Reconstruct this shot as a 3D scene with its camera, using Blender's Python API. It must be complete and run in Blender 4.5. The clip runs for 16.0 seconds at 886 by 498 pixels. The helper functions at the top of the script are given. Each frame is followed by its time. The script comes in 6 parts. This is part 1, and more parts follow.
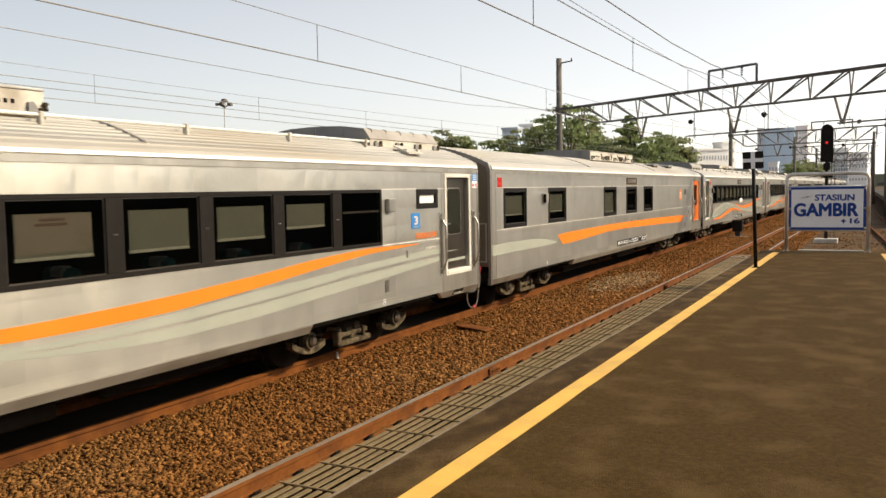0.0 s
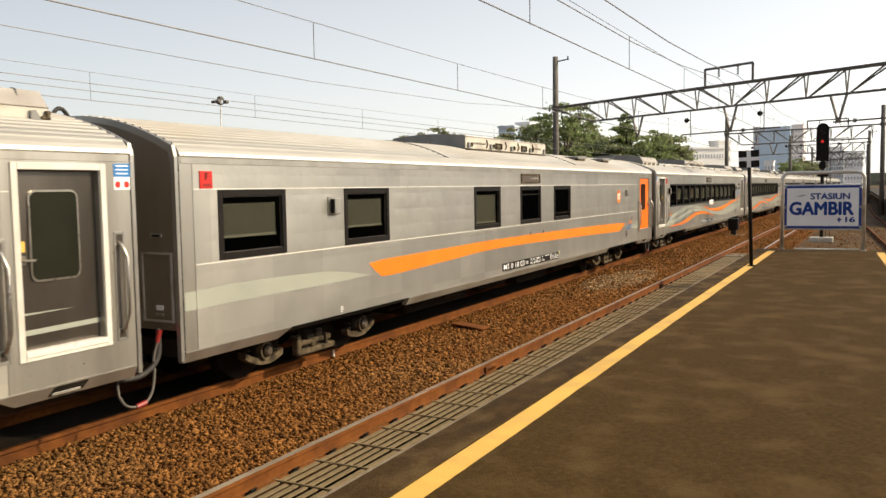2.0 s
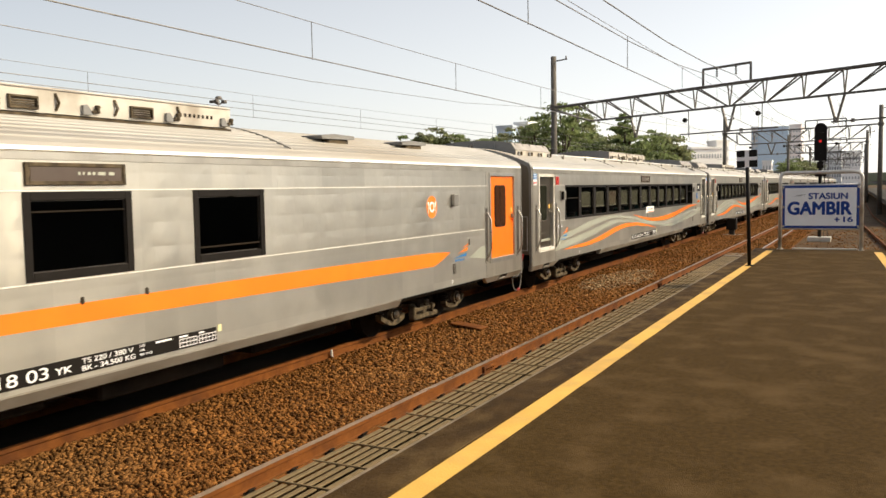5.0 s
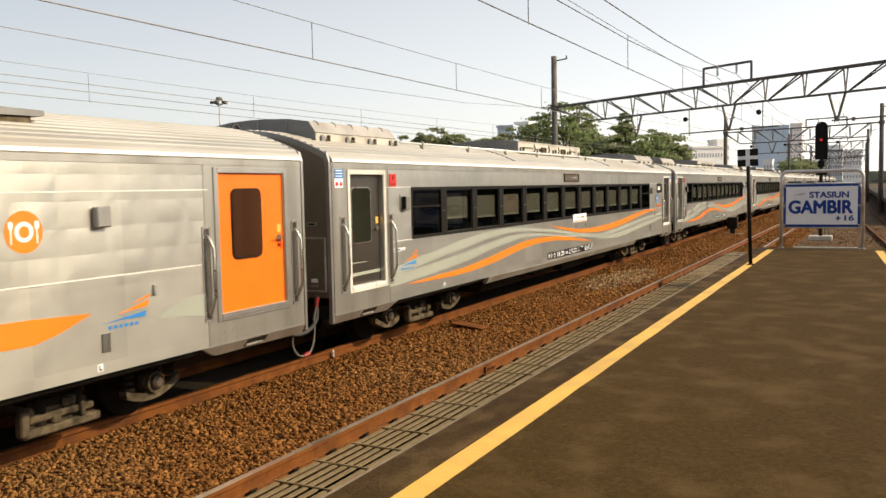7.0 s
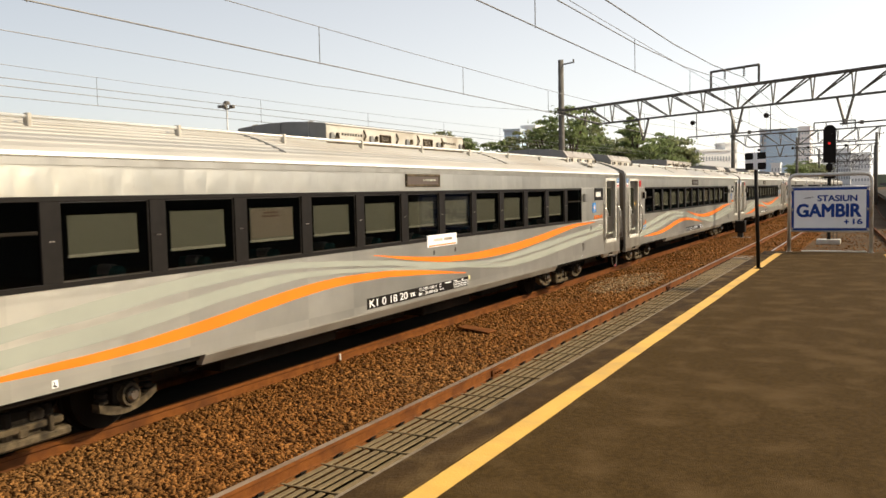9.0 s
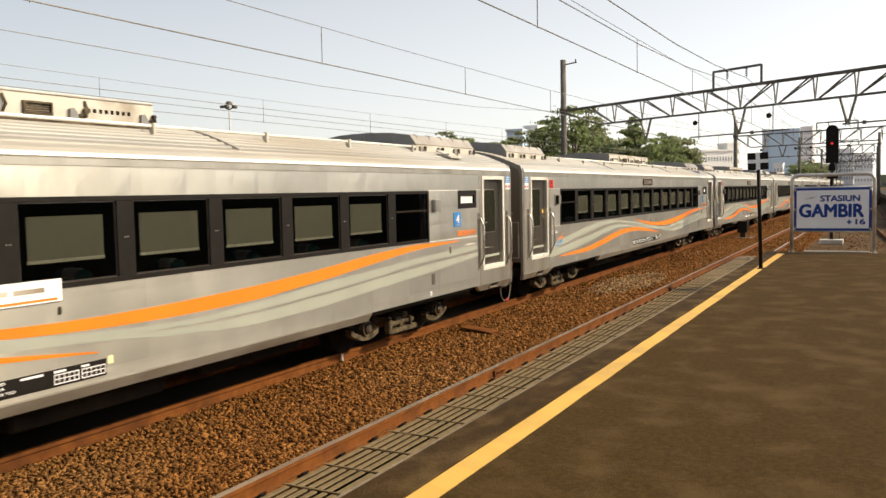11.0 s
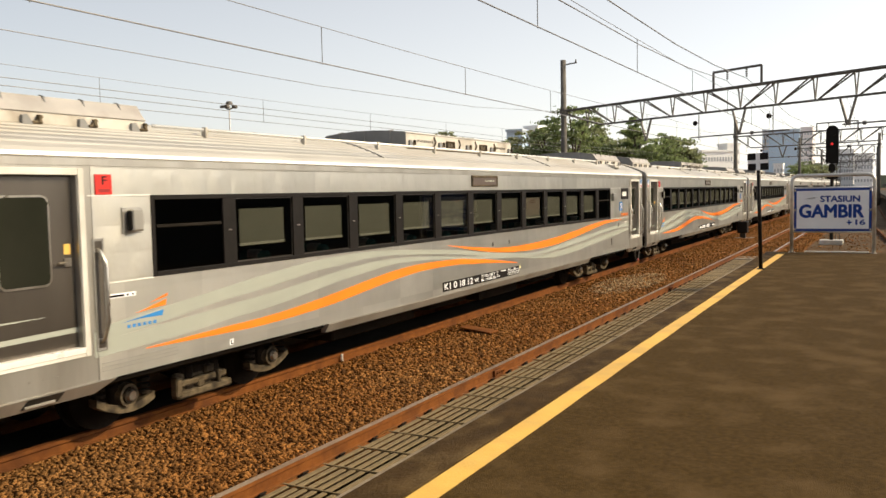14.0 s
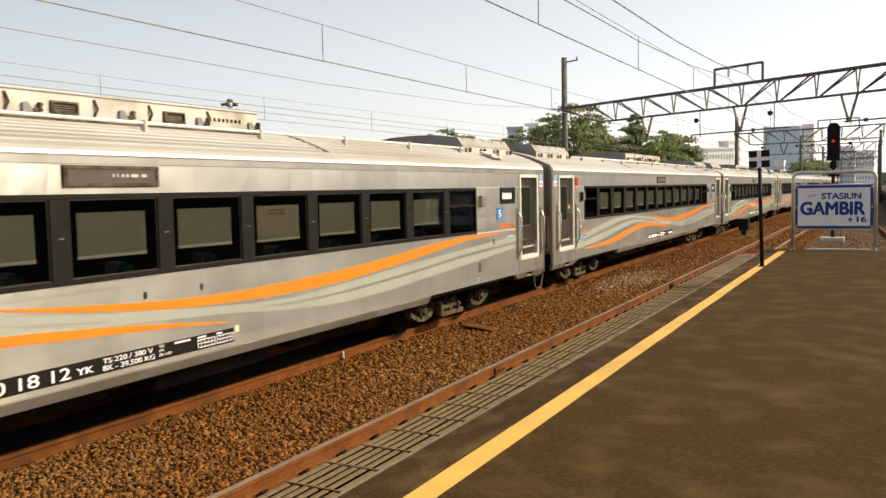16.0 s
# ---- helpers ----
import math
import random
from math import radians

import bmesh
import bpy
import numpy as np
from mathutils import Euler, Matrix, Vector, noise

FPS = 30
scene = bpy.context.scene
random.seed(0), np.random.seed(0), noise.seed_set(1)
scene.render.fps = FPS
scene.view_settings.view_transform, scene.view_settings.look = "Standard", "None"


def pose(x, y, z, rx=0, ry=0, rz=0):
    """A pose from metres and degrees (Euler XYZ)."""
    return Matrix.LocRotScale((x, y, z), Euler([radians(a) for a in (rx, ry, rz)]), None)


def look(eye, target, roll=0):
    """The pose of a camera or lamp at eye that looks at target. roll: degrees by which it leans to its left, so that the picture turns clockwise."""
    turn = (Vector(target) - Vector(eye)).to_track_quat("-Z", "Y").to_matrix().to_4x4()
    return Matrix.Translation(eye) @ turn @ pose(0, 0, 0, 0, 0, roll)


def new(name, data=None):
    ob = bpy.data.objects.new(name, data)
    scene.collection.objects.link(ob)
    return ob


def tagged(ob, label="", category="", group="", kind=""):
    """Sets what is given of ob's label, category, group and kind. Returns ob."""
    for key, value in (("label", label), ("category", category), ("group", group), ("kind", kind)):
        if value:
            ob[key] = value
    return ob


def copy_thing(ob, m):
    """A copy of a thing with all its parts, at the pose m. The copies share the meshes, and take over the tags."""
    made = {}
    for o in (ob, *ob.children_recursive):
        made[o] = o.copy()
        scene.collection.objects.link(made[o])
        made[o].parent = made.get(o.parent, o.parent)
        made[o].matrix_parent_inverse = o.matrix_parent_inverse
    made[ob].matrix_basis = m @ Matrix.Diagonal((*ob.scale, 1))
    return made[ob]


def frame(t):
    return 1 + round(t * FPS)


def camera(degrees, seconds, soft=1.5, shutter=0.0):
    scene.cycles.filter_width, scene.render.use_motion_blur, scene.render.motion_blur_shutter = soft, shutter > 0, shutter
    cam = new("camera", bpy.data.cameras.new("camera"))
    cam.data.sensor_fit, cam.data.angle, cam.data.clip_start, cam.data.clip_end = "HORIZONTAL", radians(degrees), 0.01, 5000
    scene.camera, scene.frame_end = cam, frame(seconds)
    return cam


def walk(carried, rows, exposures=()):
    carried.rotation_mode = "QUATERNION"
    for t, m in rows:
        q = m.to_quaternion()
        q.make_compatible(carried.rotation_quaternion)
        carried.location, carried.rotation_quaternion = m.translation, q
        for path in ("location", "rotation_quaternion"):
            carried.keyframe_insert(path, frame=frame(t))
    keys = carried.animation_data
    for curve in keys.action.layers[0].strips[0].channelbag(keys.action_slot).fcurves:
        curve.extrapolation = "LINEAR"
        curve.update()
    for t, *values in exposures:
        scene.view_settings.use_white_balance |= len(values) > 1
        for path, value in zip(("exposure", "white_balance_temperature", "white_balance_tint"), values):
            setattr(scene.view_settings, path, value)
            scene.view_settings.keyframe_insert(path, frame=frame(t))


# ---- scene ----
# ---- camera ----
EYE = (0.0, 0.0, 2.336)
AIM = [
    (0, 27.470, -3.975, -1.031), (0.5, 27.390, -3.875, -0.959), (1, 27.355, -3.904, -0.957), (1.5, 27.230, -4.041, -0.903),
    (2, 27.214, -4.107, -0.939), (2.5, 27.195, -4.025, -0.979), (3, 27.110, -4.007, -0.901), (3.5, 27.126, -4.030, -0.890),
    (4, 27.032, -4.129, -0.876), (6.5, 27.219, -4.094, -1.076), (7, 27.164, -4.120, -1.140), (7.5, 27.218, -4.058, -1.145),
    (8, 27.403, -4.013, -1.202), (8.5, 27.422, -3.922, -1.144), (9, 27.632, -3.857, -1.181), (11.5, 27.783, -3.842, -1.170),
    (12, 27.678, -3.800, -1.176), (12.5, 27.603, -3.838, -1.093), (13, 27.732, -3.719, -1.183), (13.5, 27.793, -3.730, -1.217),
    (14, 27.778, -3.837, -1.123), (14.5, 27.747, -3.981, -1.066), (15, 27.728, -4.054, -1.029), (15.5, 27.767, -4.068, -1.133),
    (16, 27.851, -3.999, -1.184)]


def aim(yaw, pitch, roll):
    a, b = radians(yaw), radians(pitch)
    way = Vector((-math.sin(a) * math.cos(b), math.cos(a) * math.cos(b), math.sin(b)))
    return look(EYE, Vector(EYE) + way * 10, roll)


cam = camera(55.775, 16.0, soft=1.5, shutter=0.15)
walk(cam, [(t, aim(y, p, r)) for t, y, p, r in AIM])

# ---- world and sun ----
SUN_TO = Vector((0.77, 0.33, 0.53)).normalized()
world = bpy.data.worlds.new("sky")
scene.world = world
world.use_nodes = True
wn, wl = world.node_tree.nodes, world.node_tree.links
sky = wn.new("ShaderNodeTexSky")
sky.sky_type = "NISHITA"
sky.sun_disc = False
sky.sun_elevation = math.asin(SUN_TO.z)
sky.sun_rotation = math.atan2(SUN_TO.x, SUN_TO.y)
sky.air_density, sky.dust_density, sky.ozone_density = 1.0, 2.0, 1.0
wl.new(sky.outputs[0], wn["Background"].inputs[0])
wn["Background"].inputs[1].default_value = 0.067


def world_math(kind, a, b=None):
    x = wn.new("ShaderNodeMath")
    x.operation, x.use_clamp = kind, kind == "MAXIMUM"
    for i, s in enumerate((a, b)):
        if isinstance(s, (int, float)):
            x.inputs[i].default_value = s
        elif s is not None:
            wl.new(s, x.inputs[i])
    return x.outputs[0]


# bright tropical haze: thickest low in the sky, and brighter towards the sun's side
wco = wn.new("ShaderNodeTexCoord")
wsep = wn.new("ShaderNodeSeparateXYZ")
wl.new(wco.outputs["Generated"], wsep.inputs[0])
low = world_math("POWER", world_math("SUBTRACT", 1.0, world_math("MAXIMUM", wsep.outputs[2], 0.0)), 1.3)
side = world_math("ADD", world_math("MULTIPLY", wsep.outputs[0], 0.9), world_math("MULTIPLY", wsep.outputs[1], 0.44))
wdot = wn.new("ShaderNodeVectorMath")
wdot.operation = "DOT_PRODUCT"
wl.new(wco.outputs["Generated"], wdot.inputs[0])
wdot.inputs[1].default_value = SUN_TO
aureole = world_math("MULTIPLY", world_math("POWER", world_math("MAXIMUM", wdot.outputs["Value"], 0.0), 5.0), 2.2)
level = world_math("ADD", aureole, world_math("MULTIPLY", low, world_math("ADD", 0.83, world_math("MULTIPLY", side, 0.43))))
haze = wn.new("ShaderNodeBackground")
haze.inputs[0].default_value = (1.0, 0.966, 0.925, 1)
wl.new(level, haze.inputs[1])
both = wn.new("ShaderNodeAddShader")
wl.new(wn["Background"].outputs[0], both.inputs[0])
wl.new(haze.outputs[0], both.inputs[1])
wl.new(both.outputs[0], wn["World Output"].inputs[0])
sun = new("sun", bpy.data.lights.new("sun", "SUN"))
sun.data.energy, sun.data.angle, sun.data.color = 4.5, radians(1.5), (1.0, 0.81, 0.52)
sun.matrix_world = look((40, 40, 60), Vector((40, 40, 60)) - SUN_TO)
scene.view_settings.exposure = 0.0


# ---- materials ----
def material(name, c1, c2, scale=6.0, rough=0.7, metal=0.0, bump=0.0, bump_scale=40.0, stain=None, stain_scale=0.7, stretch=(1, 1, 1), spec=0.5, speckle=0.0):
    m = bpy.data.materials.new(name)
    m.use_nodes = True
    nt = m.node_tree
    n, l = nt.nodes, nt.links
    b = n["Principled BSDF"]
    co = n.new("ShaderNodeTexCoord")
    mp = n.new("ShaderNodeMapping")
    mp.inputs["Scale"].default_value = stretch
    l.new(co.outputs["Object"], mp.inputs[0])

    def tex(s, detail=6.0):
        t = n.new("ShaderNodeTexNoise")
        t.inputs["Scale"].default_value, t.inputs["Detail"].default_value = s, detail
        l.new(mp.outputs[0], t.inputs["Vector"])
        return t

    def mix(fac, a, c):
        x = n.new("ShaderNodeMix")
        x.data_type = "RGBA"
        l.new(fac, x.inputs[0])
        for sock, v in ((x.inputs[6], a), (x.inputs[7], c)):
            if isinstance(v, tuple):
                sock.default_value = (*v, 1)
            else:
                l.new(v, sock)
        return x.outputs[2]

    def ramp(sock, lo, hi):
        r = n.new("ShaderNodeMapRange")
        r.inputs[1].default_value, r.inputs[2].default_value = lo, hi
        l.new(sock, r.inputs[0])
        return r.outputs[0]

    col = mix(ramp(tex(scale).outputs[0], 0.32, 0.68), c1, c2)
    if stain:
        col = mix(ramp(tex(stain_scale, 8.0).outputs[0], 0.48, 0.72), col, stain)
    if speckle:
        info = n.new("ShaderNodeNewGeometry")
        hs = n.new("ShaderNodeHueSaturation")
        r = n.new("ShaderNodeMapRange")
        r.inputs[3].default_value, r.inputs[4].default_value = 1 - speckle, 1 + speckle
        l.new(info.outputs["Random Per Island"], r.inputs[0])
        l.new(r.outputs[0], hs.inputs["Value"])
        l.new(col, hs.inputs["Color"])
        col = hs.outputs[0]
    l.new(col, b.inputs["Base Color"])
    rr = n.new("ShaderNodeMapRange")
    rr.inputs[3].default_value, rr.inputs[4].default_value = max(0.02, rough - 0.09), min(1, rough + 0.09)
    l.new(tex(scale * 2.3).outputs[0], rr.inputs[0])
    l.new(rr.outputs[0], b.inputs["Roughness"])
    b.inputs["Metallic"].default_value = metal
    b.inputs["Specular IOR Level"].default_value = spec
    if bump:
        bp = n.new("ShaderNodeBump")
        bp.inputs["Strength"].default_value, bp.inputs["Distance"].default_value = 1.0, bump
        l.new(tex(bump_scale, 8.0).outputs[0], bp.inputs["Height"])
        l.new(bp.outputs[0], b.inputs["Normal"])
    return m


def steel_material(name, tone, rough, dent, quilt_gain, pitch=(0.42, 0.24), wander=1.0):
    """Thin stainless sheet, spot-welded to frames: shallow pillows between the weld rows, sheets of slightly different finish."""
    m = material(name, tone, tuple(v * 0.86 for v in tone), 1.6, rough, 0.86, stain=tuple(v * 0.80 for v in tone), stain_scale=0.9)
    n, l = m.node_tree.nodes, m.node_tree.links
    bsdf = n["Principled BSDF"]
    co = n.new("ShaderNodeTexCoord")
    sep = n.new("ShaderNodeSeparateXYZ")
    l.new(co.outputs["Object"], sep.inputs[0])

    def op(kind, a, v=None):
        x = n.new("ShaderNodeMath")
        x.operation = kind
        for i, s in enumerate((a, v)):
            if s is None:
                continue
            if isinstance(s, (int, float)):
                x.inputs[i].default_value = s
            else:
                l.new(s, x.inputs[i])
        return x.outputs[0]

    def noise_at(s, stretch=(1, 1, 1), detail=3.0):
        mp = n.new("ShaderNodeMapping")
        mp.inputs["Scale"].default_value = stretch
        l.new(co.outputs["Object"], mp.inputs[0])
        t = n.new("ShaderNodeTexNoise")
        t.inputs["Scale"].default_value, t.inputs["Detail"].default_value = s, detail
        l.new(mp.outputs[0], t.inputs["Vector"])
        return t.outputs[0]

    def cell(py, pz, shift):
        """A random value for each sheet or pillow of the given size."""
        c = n.new("ShaderNodeCombineXYZ")
        l.new(op("FLOOR", op("DIVIDE", sep.outputs[1], py)), c.inputs[0])
        l.new(op("FLOOR", op("DIVIDE", op("SUBTRACT", sep.outputs[2], 1.6), pz)), c.inputs[1])
        c.inputs[2].default_value = shift
        w = n.new("ShaderNodeTexWhiteNoise")
        w.noise_dimensions = "3D"
        l.new(c.outputs[0], w.inputs[0])
        return w.outputs[0]
    warp = op("MULTIPLY", noise_at(1.7), wander)
    a = op("POWER", op("ABSOLUTE", op("SINE", op("ADD", op("MULTIPLY", sep.outputs[1], math.pi / pitch[0]), warp))), 0.8)
    c = op("POWER", op("ABSOLUTE", op("SINE", op("ADD", op("MULTIPLY", op("SUBTRACT", sep.outputs[2], 1.6), math.pi / pitch[1]), op("MULTIPLY", warp, 0.25)))), 0.8)
    depth = op("ADD", op("POWER", noise_at(0.9), 2.0), op("MULTIPLY", cell(pitch[0], pitch[1], 3.0), 0.22))
    upper = n.new("ShaderNodeMapRange")
    upper.inputs[1].default_value, upper.inputs[2].default_value, upper.inputs[3].default_value = 1.50, 1.62, 0.25
    l.new(sep.outputs[2], upper.inputs[0])
    quilt = op("MULTIPLY", op("MULTIPLY", op("MULTIPLY", a, c), depth), upper.outputs[0])
    soft = op("MULTIPLY", noise_at(2.1, (1, 1, 0.6)), 0.30)
    dings = op("MULTIPLY", op("POWER", noise_at(6.5, (1, 1, 0.7), 2.0), 3.0), 0.26)
    h = op("ADD", op("MULTIPLY", quilt, quilt_gain * 2.2), op("MULTIPLY", op("ADD", soft, dings), op("ADD", op("MULTIPLY", upper.outputs[0], 0.7), 0.3)))
    bp = n.new("ShaderNodeBump")
    bp.inputs["Strength"].default_value, bp.inputs["Distance"].default_value = 1.0, dent
    l.new(h, bp.inputs["Height"])
    l.new(bp.outputs[0], bsdf.inputs["Normal"])
    # each sheet was rolled and cleaned a little differently
    hs = n.new("ShaderNodeHueSaturation")
    mr = n.new("ShaderNodeMapRange")
    mr.inputs[3].default_value, mr.inputs[4].default_value = 0.90, 1.06
    l.new(cell(0.99, 0.77, 7.0), mr.inputs[0])
    l.new(mr.outputs[0], hs.inputs["Value"])
    l.new(bsdf.inputs["Base Color"].links[0].from_socket, hs.inputs["Color"])
    l.new(hs.outputs[0], bsdf.inputs["Base Color"])
    # rolled and brushed along the coach, so highlights spread up and down
    up = n.new("ShaderNodeCombineXYZ")
    up.inputs[2].default_value = 1.0
    l.new(up.outputs[0], bsdf.inputs["Tangent"])
    bsdf.inputs["Anisotropic"].default_value = 0.5
    return m


def glow(name, colour, strength):
    m = bpy.data.materials.new(name)
    m.use_nodes = True
    b = m.node_tree.nodes["Principled BSDF"]
    b.inputs["Base Color"].default_value = (*colour, 1)
    b.inputs["Emission Color"].default_value = (*colour, 1)
    b.inputs["Emission Strength"].default_value = strength
    return m


def glass_material(name, tint, gloss=0.09):
    m = bpy.data.materials.new(name)
    m.use_nodes = True
    n, l = m.node_tree.nodes, m.node_tree.links
    tr = n.new("ShaderNodeBsdfTransparent")
    tr.inputs[0].default_value = (*tint, 1)
    gl = n.new("ShaderNodeBsdfGlossy")
    gl.inputs["Roughness"].default_value = 0.03
    mx = n.new("ShaderNodeMixShader")
    mx.inputs[0].default_value = gloss
    l.new(tr.outputs[0], mx.inputs[1])
    l.new(gl.outputs[0], mx.inputs[2])
    l.new(mx.outputs[0], n["Material Output"].inputs[0])
    return m


STEEL = steel_material("stainless_sheet", (0.585, 0.562, 0.495), 0.41, 0.026, 0.15, (0.36, 0.26), 2.4)
STEEL_QUILT = steel_material("pillowed_stainless_sheet", (0.585, 0.562, 0.495), 0.41, 0.022, 0.145, (0.48, 0.235), 1.6)
STEEL_PLAIN = material("smooth_vestibule_sheet", (0.55, 0.525, 0.465), (0.46, 0.435, 0.38), 1.6, 0.36, 0.80, 0.004, 3.0, stain=(0.36, 0.33, 0.28), stain_scale=1.4, stretch=(1, 1.6, 0.3))
SOLE = material("dull_sole_sheet", (0.42, 0.395, 0.345), (0.33, 0.305, 0.26), 2, 0.5, 0.6, stain=(0.20, 0.165, 0.12), stain_scale=1.3, stretch=(1, 0.5, 1))
STEEL_FRAME = material("brushed_steel_frame", (0.50, 0.48, 0.44), (0.40, 0.38, 0.34), 3, 0.38, 0.85, 0.002, 60)
ROOF = material("roof_sheet", (0.455, 0.435, 0.395), (0.385, 0.365, 0.325), 2, 0.5, 0.35, stain=(0.36, 0.315, 0.25), stain_scale=0.8, stretch=(1, 0.35, 1))
# pale trim; near white so the gutter's sun glint is in the colour
GUTTER = material("polished_gutter", (0.88, 0.86, 0.80), (0.84, 0.81, 0.74), 4, 0.3, 0.2)
STEEL_DARK = material("dull_door_steel", (0.205, 0.18, 0.15), (0.15, 0.13, 0.108), 1.2, 0.30, 0.88, 0.003, 4, stain=(0.10, 0.088, 0.072), stain_scale=1.1, stretch=(1, 1, 0.35))
END_STEEL = material("end_wall_steel", (0.33, 0.285, 0.225), (0.23, 0.195, 0.15), 1.5, 0.40, 0.6, stain=(0.17, 0.14, 0.105), stretch=(1, 1, 0.4))
WHITE_TRIM = material("white_painted_frame", (0.70, 0.68, 0.62), (0.62, 0.595, 0.53), 5, 0.45, stain=(0.42, 0.38, 0.31))
CHROME = material("dull_chrome_rail", (0.56, 0.52, 0.45), (0.44, 0.40, 0.34), 8, 0.3, 0.95)
GALVANISED = material("galvanised_tube", (0.70, 0.68, 0.64), (0.58, 0.56, 0.52), 9, 0.35, 0.55, stain=(0.42, 0.36, 0.28), stain_scale=3)
ORANGE = material("orange_paint", (0.92, 0.215, 0.009), (0.86, 0.19, 0.007), 2, 0.42)
SAGE = material("sage_grey_paint", (0.37, 0.385, 0.325), (0.32, 0.335, 0.285), 1.5, 0.5, 0.15)
BLUE = material("blue_paint", (0.02, 0.20, 0.52), (0.02, 0.16, 0.44), 5, 0.45)
NAVY = material("navy_paint", (0.019, 0.058, 0.27), (0.016, 0.047, 0.225), 5, 0.5, spec=0.2)
RED = material("red_paint", (0.62, 0.025, 0.015), (0.5, 0.02, 0.012), 6, 0.35)
BLACK = material("black_frame", (0.011, 0.0092, 0.0080), (0.015, 0.0125, 0.0108), 8, 0.5, spec=0.12)
RUBBER = material("black_rubber", (0.02, 0.019, 0.018), (0.035, 0.03, 0.027), 8, 0.7, bump=0.003)
GLASS = glass_material("tinted_window_glass", (0.62, 0.62, 0.58), 0.065)
BLIND = material("grey_roller_blind", (0.160, 0.165, 0.150), (0.142, 0.147, 0.133), 3, 0.8, stretch=(1, 8, 1))
BLIND_BAR = material("pale_blind_bar", (0.40, 0.40, 0.385), (0.35, 0.35, 0.335), 3, 0.5)
SEAT_CLOTH = material("teal_seat_cloth", (0.05, 0.20, 0.20), (0.04, 0.15, 0.16), 8, 0.9)
# near black in place of an unlit cabin
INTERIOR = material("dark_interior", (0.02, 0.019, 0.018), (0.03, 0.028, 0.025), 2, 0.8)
# grime taken down to near black, so the colour also carries underside shade
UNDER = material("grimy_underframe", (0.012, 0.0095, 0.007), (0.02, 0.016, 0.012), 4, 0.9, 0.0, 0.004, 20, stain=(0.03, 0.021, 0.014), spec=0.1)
BOGIE = material("dusty_bogie_cast", (0.15, 0.115, 0.07), (0.05, 0.037, 0.022), 9, 0.8, 0.0, 0.010, 22, stain=(0.018, 0.014, 0.010), stain_scale=5, spec=0.2)
AC_SIDE = material("cream_unit_casing", (0.58, 0.545, 0.475), (0.49, 0.455, 0.39), 3, 0.55, stain=(0.22, 0.17, 0.115), stain_scale=1.6)
AC_COVER = material("pinkish_grey_unit_cover", (0.40, 0.37, 0.335), (0.33, 0.305, 0.275), 3, 0.55, 0.1, stain=(0.26, 0.225, 0.19), stain_scale=1.8)
# dark steel tone that paints the shade of a recess on flat plates
POCKET = material("grimy_pocket_steel", (0.17, 0.15, 0.125), (0.11, 0.095, 0.08), 4, 0.45, 0.7, stain=(0.07, 0.06, 0.045), stain_scale=3, stretch=(1, 1, 0.3))
TAG = material("pale_yellow_tag", (0.80, 0.74, 0.42), (0.74, 0.68, 0.38), 6, 0.5)
AC_END = material("grey_unit_cover", (0.23, 0.225, 0.215), (0.18, 0.175, 0.165), 3, 0.6)
RUST = material("rusted_rail", (0.20, 0.069, 0.013), (0.13, 0.042, 0.008), 7, 0.85, 0.0, 0.003, 60, stain=(0.075, 0.026, 0.008), stain_scale=1.6, spec=0.2)
RAIL_TOP = material("worn_rail_head", (0.38, 0.31, 0.235), (0.20, 0.135, 0.08), 5, 0.30, 0.7, stretch=(1, 0.15, 1))
STONE = material("rusty_ballast_stone", (0.212, 0.091, 0.0235), (0.132, 0.054, 0.0130), 9, 0.95, 0.0, 0.006, 50, stain=(0.195, 0.096, 0.031), stain_scale=0.35, speckle=0.6, spec=0.12)
GREY_STONE = material("grey_ballast_stone", (0.31, 0.215, 0.118), (0.20, 0.134, 0.068), 9, 0.95, 0.0, 0.006, 50, speckle=0.4, spec=0.12)
BALLAST = material("ballast_bed", (0.195, 0.085, 0.024), (0.12, 0.051, 0.0140), 22, 0.95, 0.0, 0.03, 24, stain=(0.13, 0.06, 0.02), stain_scale=0.5, spec=0.1)
EARTH = material("brown_track_ground", (0.105, 0.062, 0.027), (0.068, 0.039, 0.017), 1.5, 0.95, 0.0, 0.03, 14, stain=(0.135, 0.09, 0.046), stain_scale=0.35, spec=0.15)
ASPHALT = material("worn_asphalt", (0.078, 0.0462, 0.0125), (0.046, 0.0268, 0.0072), 26, 0.92, 0.0, 0.007, 130, stain=(0.100, 0.062, 0.0235), stain_scale=2.4, stretch=(1, 1, 1), spec=0.08)
COPING = material("grimy_edge_coping", (0.064, 0.037, 0.0125), (0.034, 0.0195, 0.0068), 6, 0.9, 0.0, 0.008, 60, stain=(0.13, 0.084, 0.034), stain_scale=3.2, stretch=(1, 0.6, 1), spec=0.1)
CONCRETE = material("grimy_concrete", (0.26, 0.21, 0.145), (0.18, 0.14, 0.095), 8, 0.85, 0.0, 0.006, 30, stain=(0.09, 0.07, 0.045), stain_scale=1.3)
SLAT = material("weathered_grating_slat", (0.245, 0.182, 0.098), (0.15, 0.110, 0.058), 6, 0.8, 0.0, 0.003, 60, stain=(0.08, 0.06, 0.036), stain_scale=2, spec=0.2)
YELLOW = material("worn_yellow_line", (0.78, 0.47, 0.09), (0.70, 0.41, 0.075), 5, 0.7, 0.0, 0.003, 60, stain=(0.55, 0.33, 0.085), stain_scale=2.2)
POLE = material("spun_concrete_pole", (0.15, 0.135, 0.115), (0.10, 0.09, 0.075), 4, 0.85, 0.0, 0.004, 25)
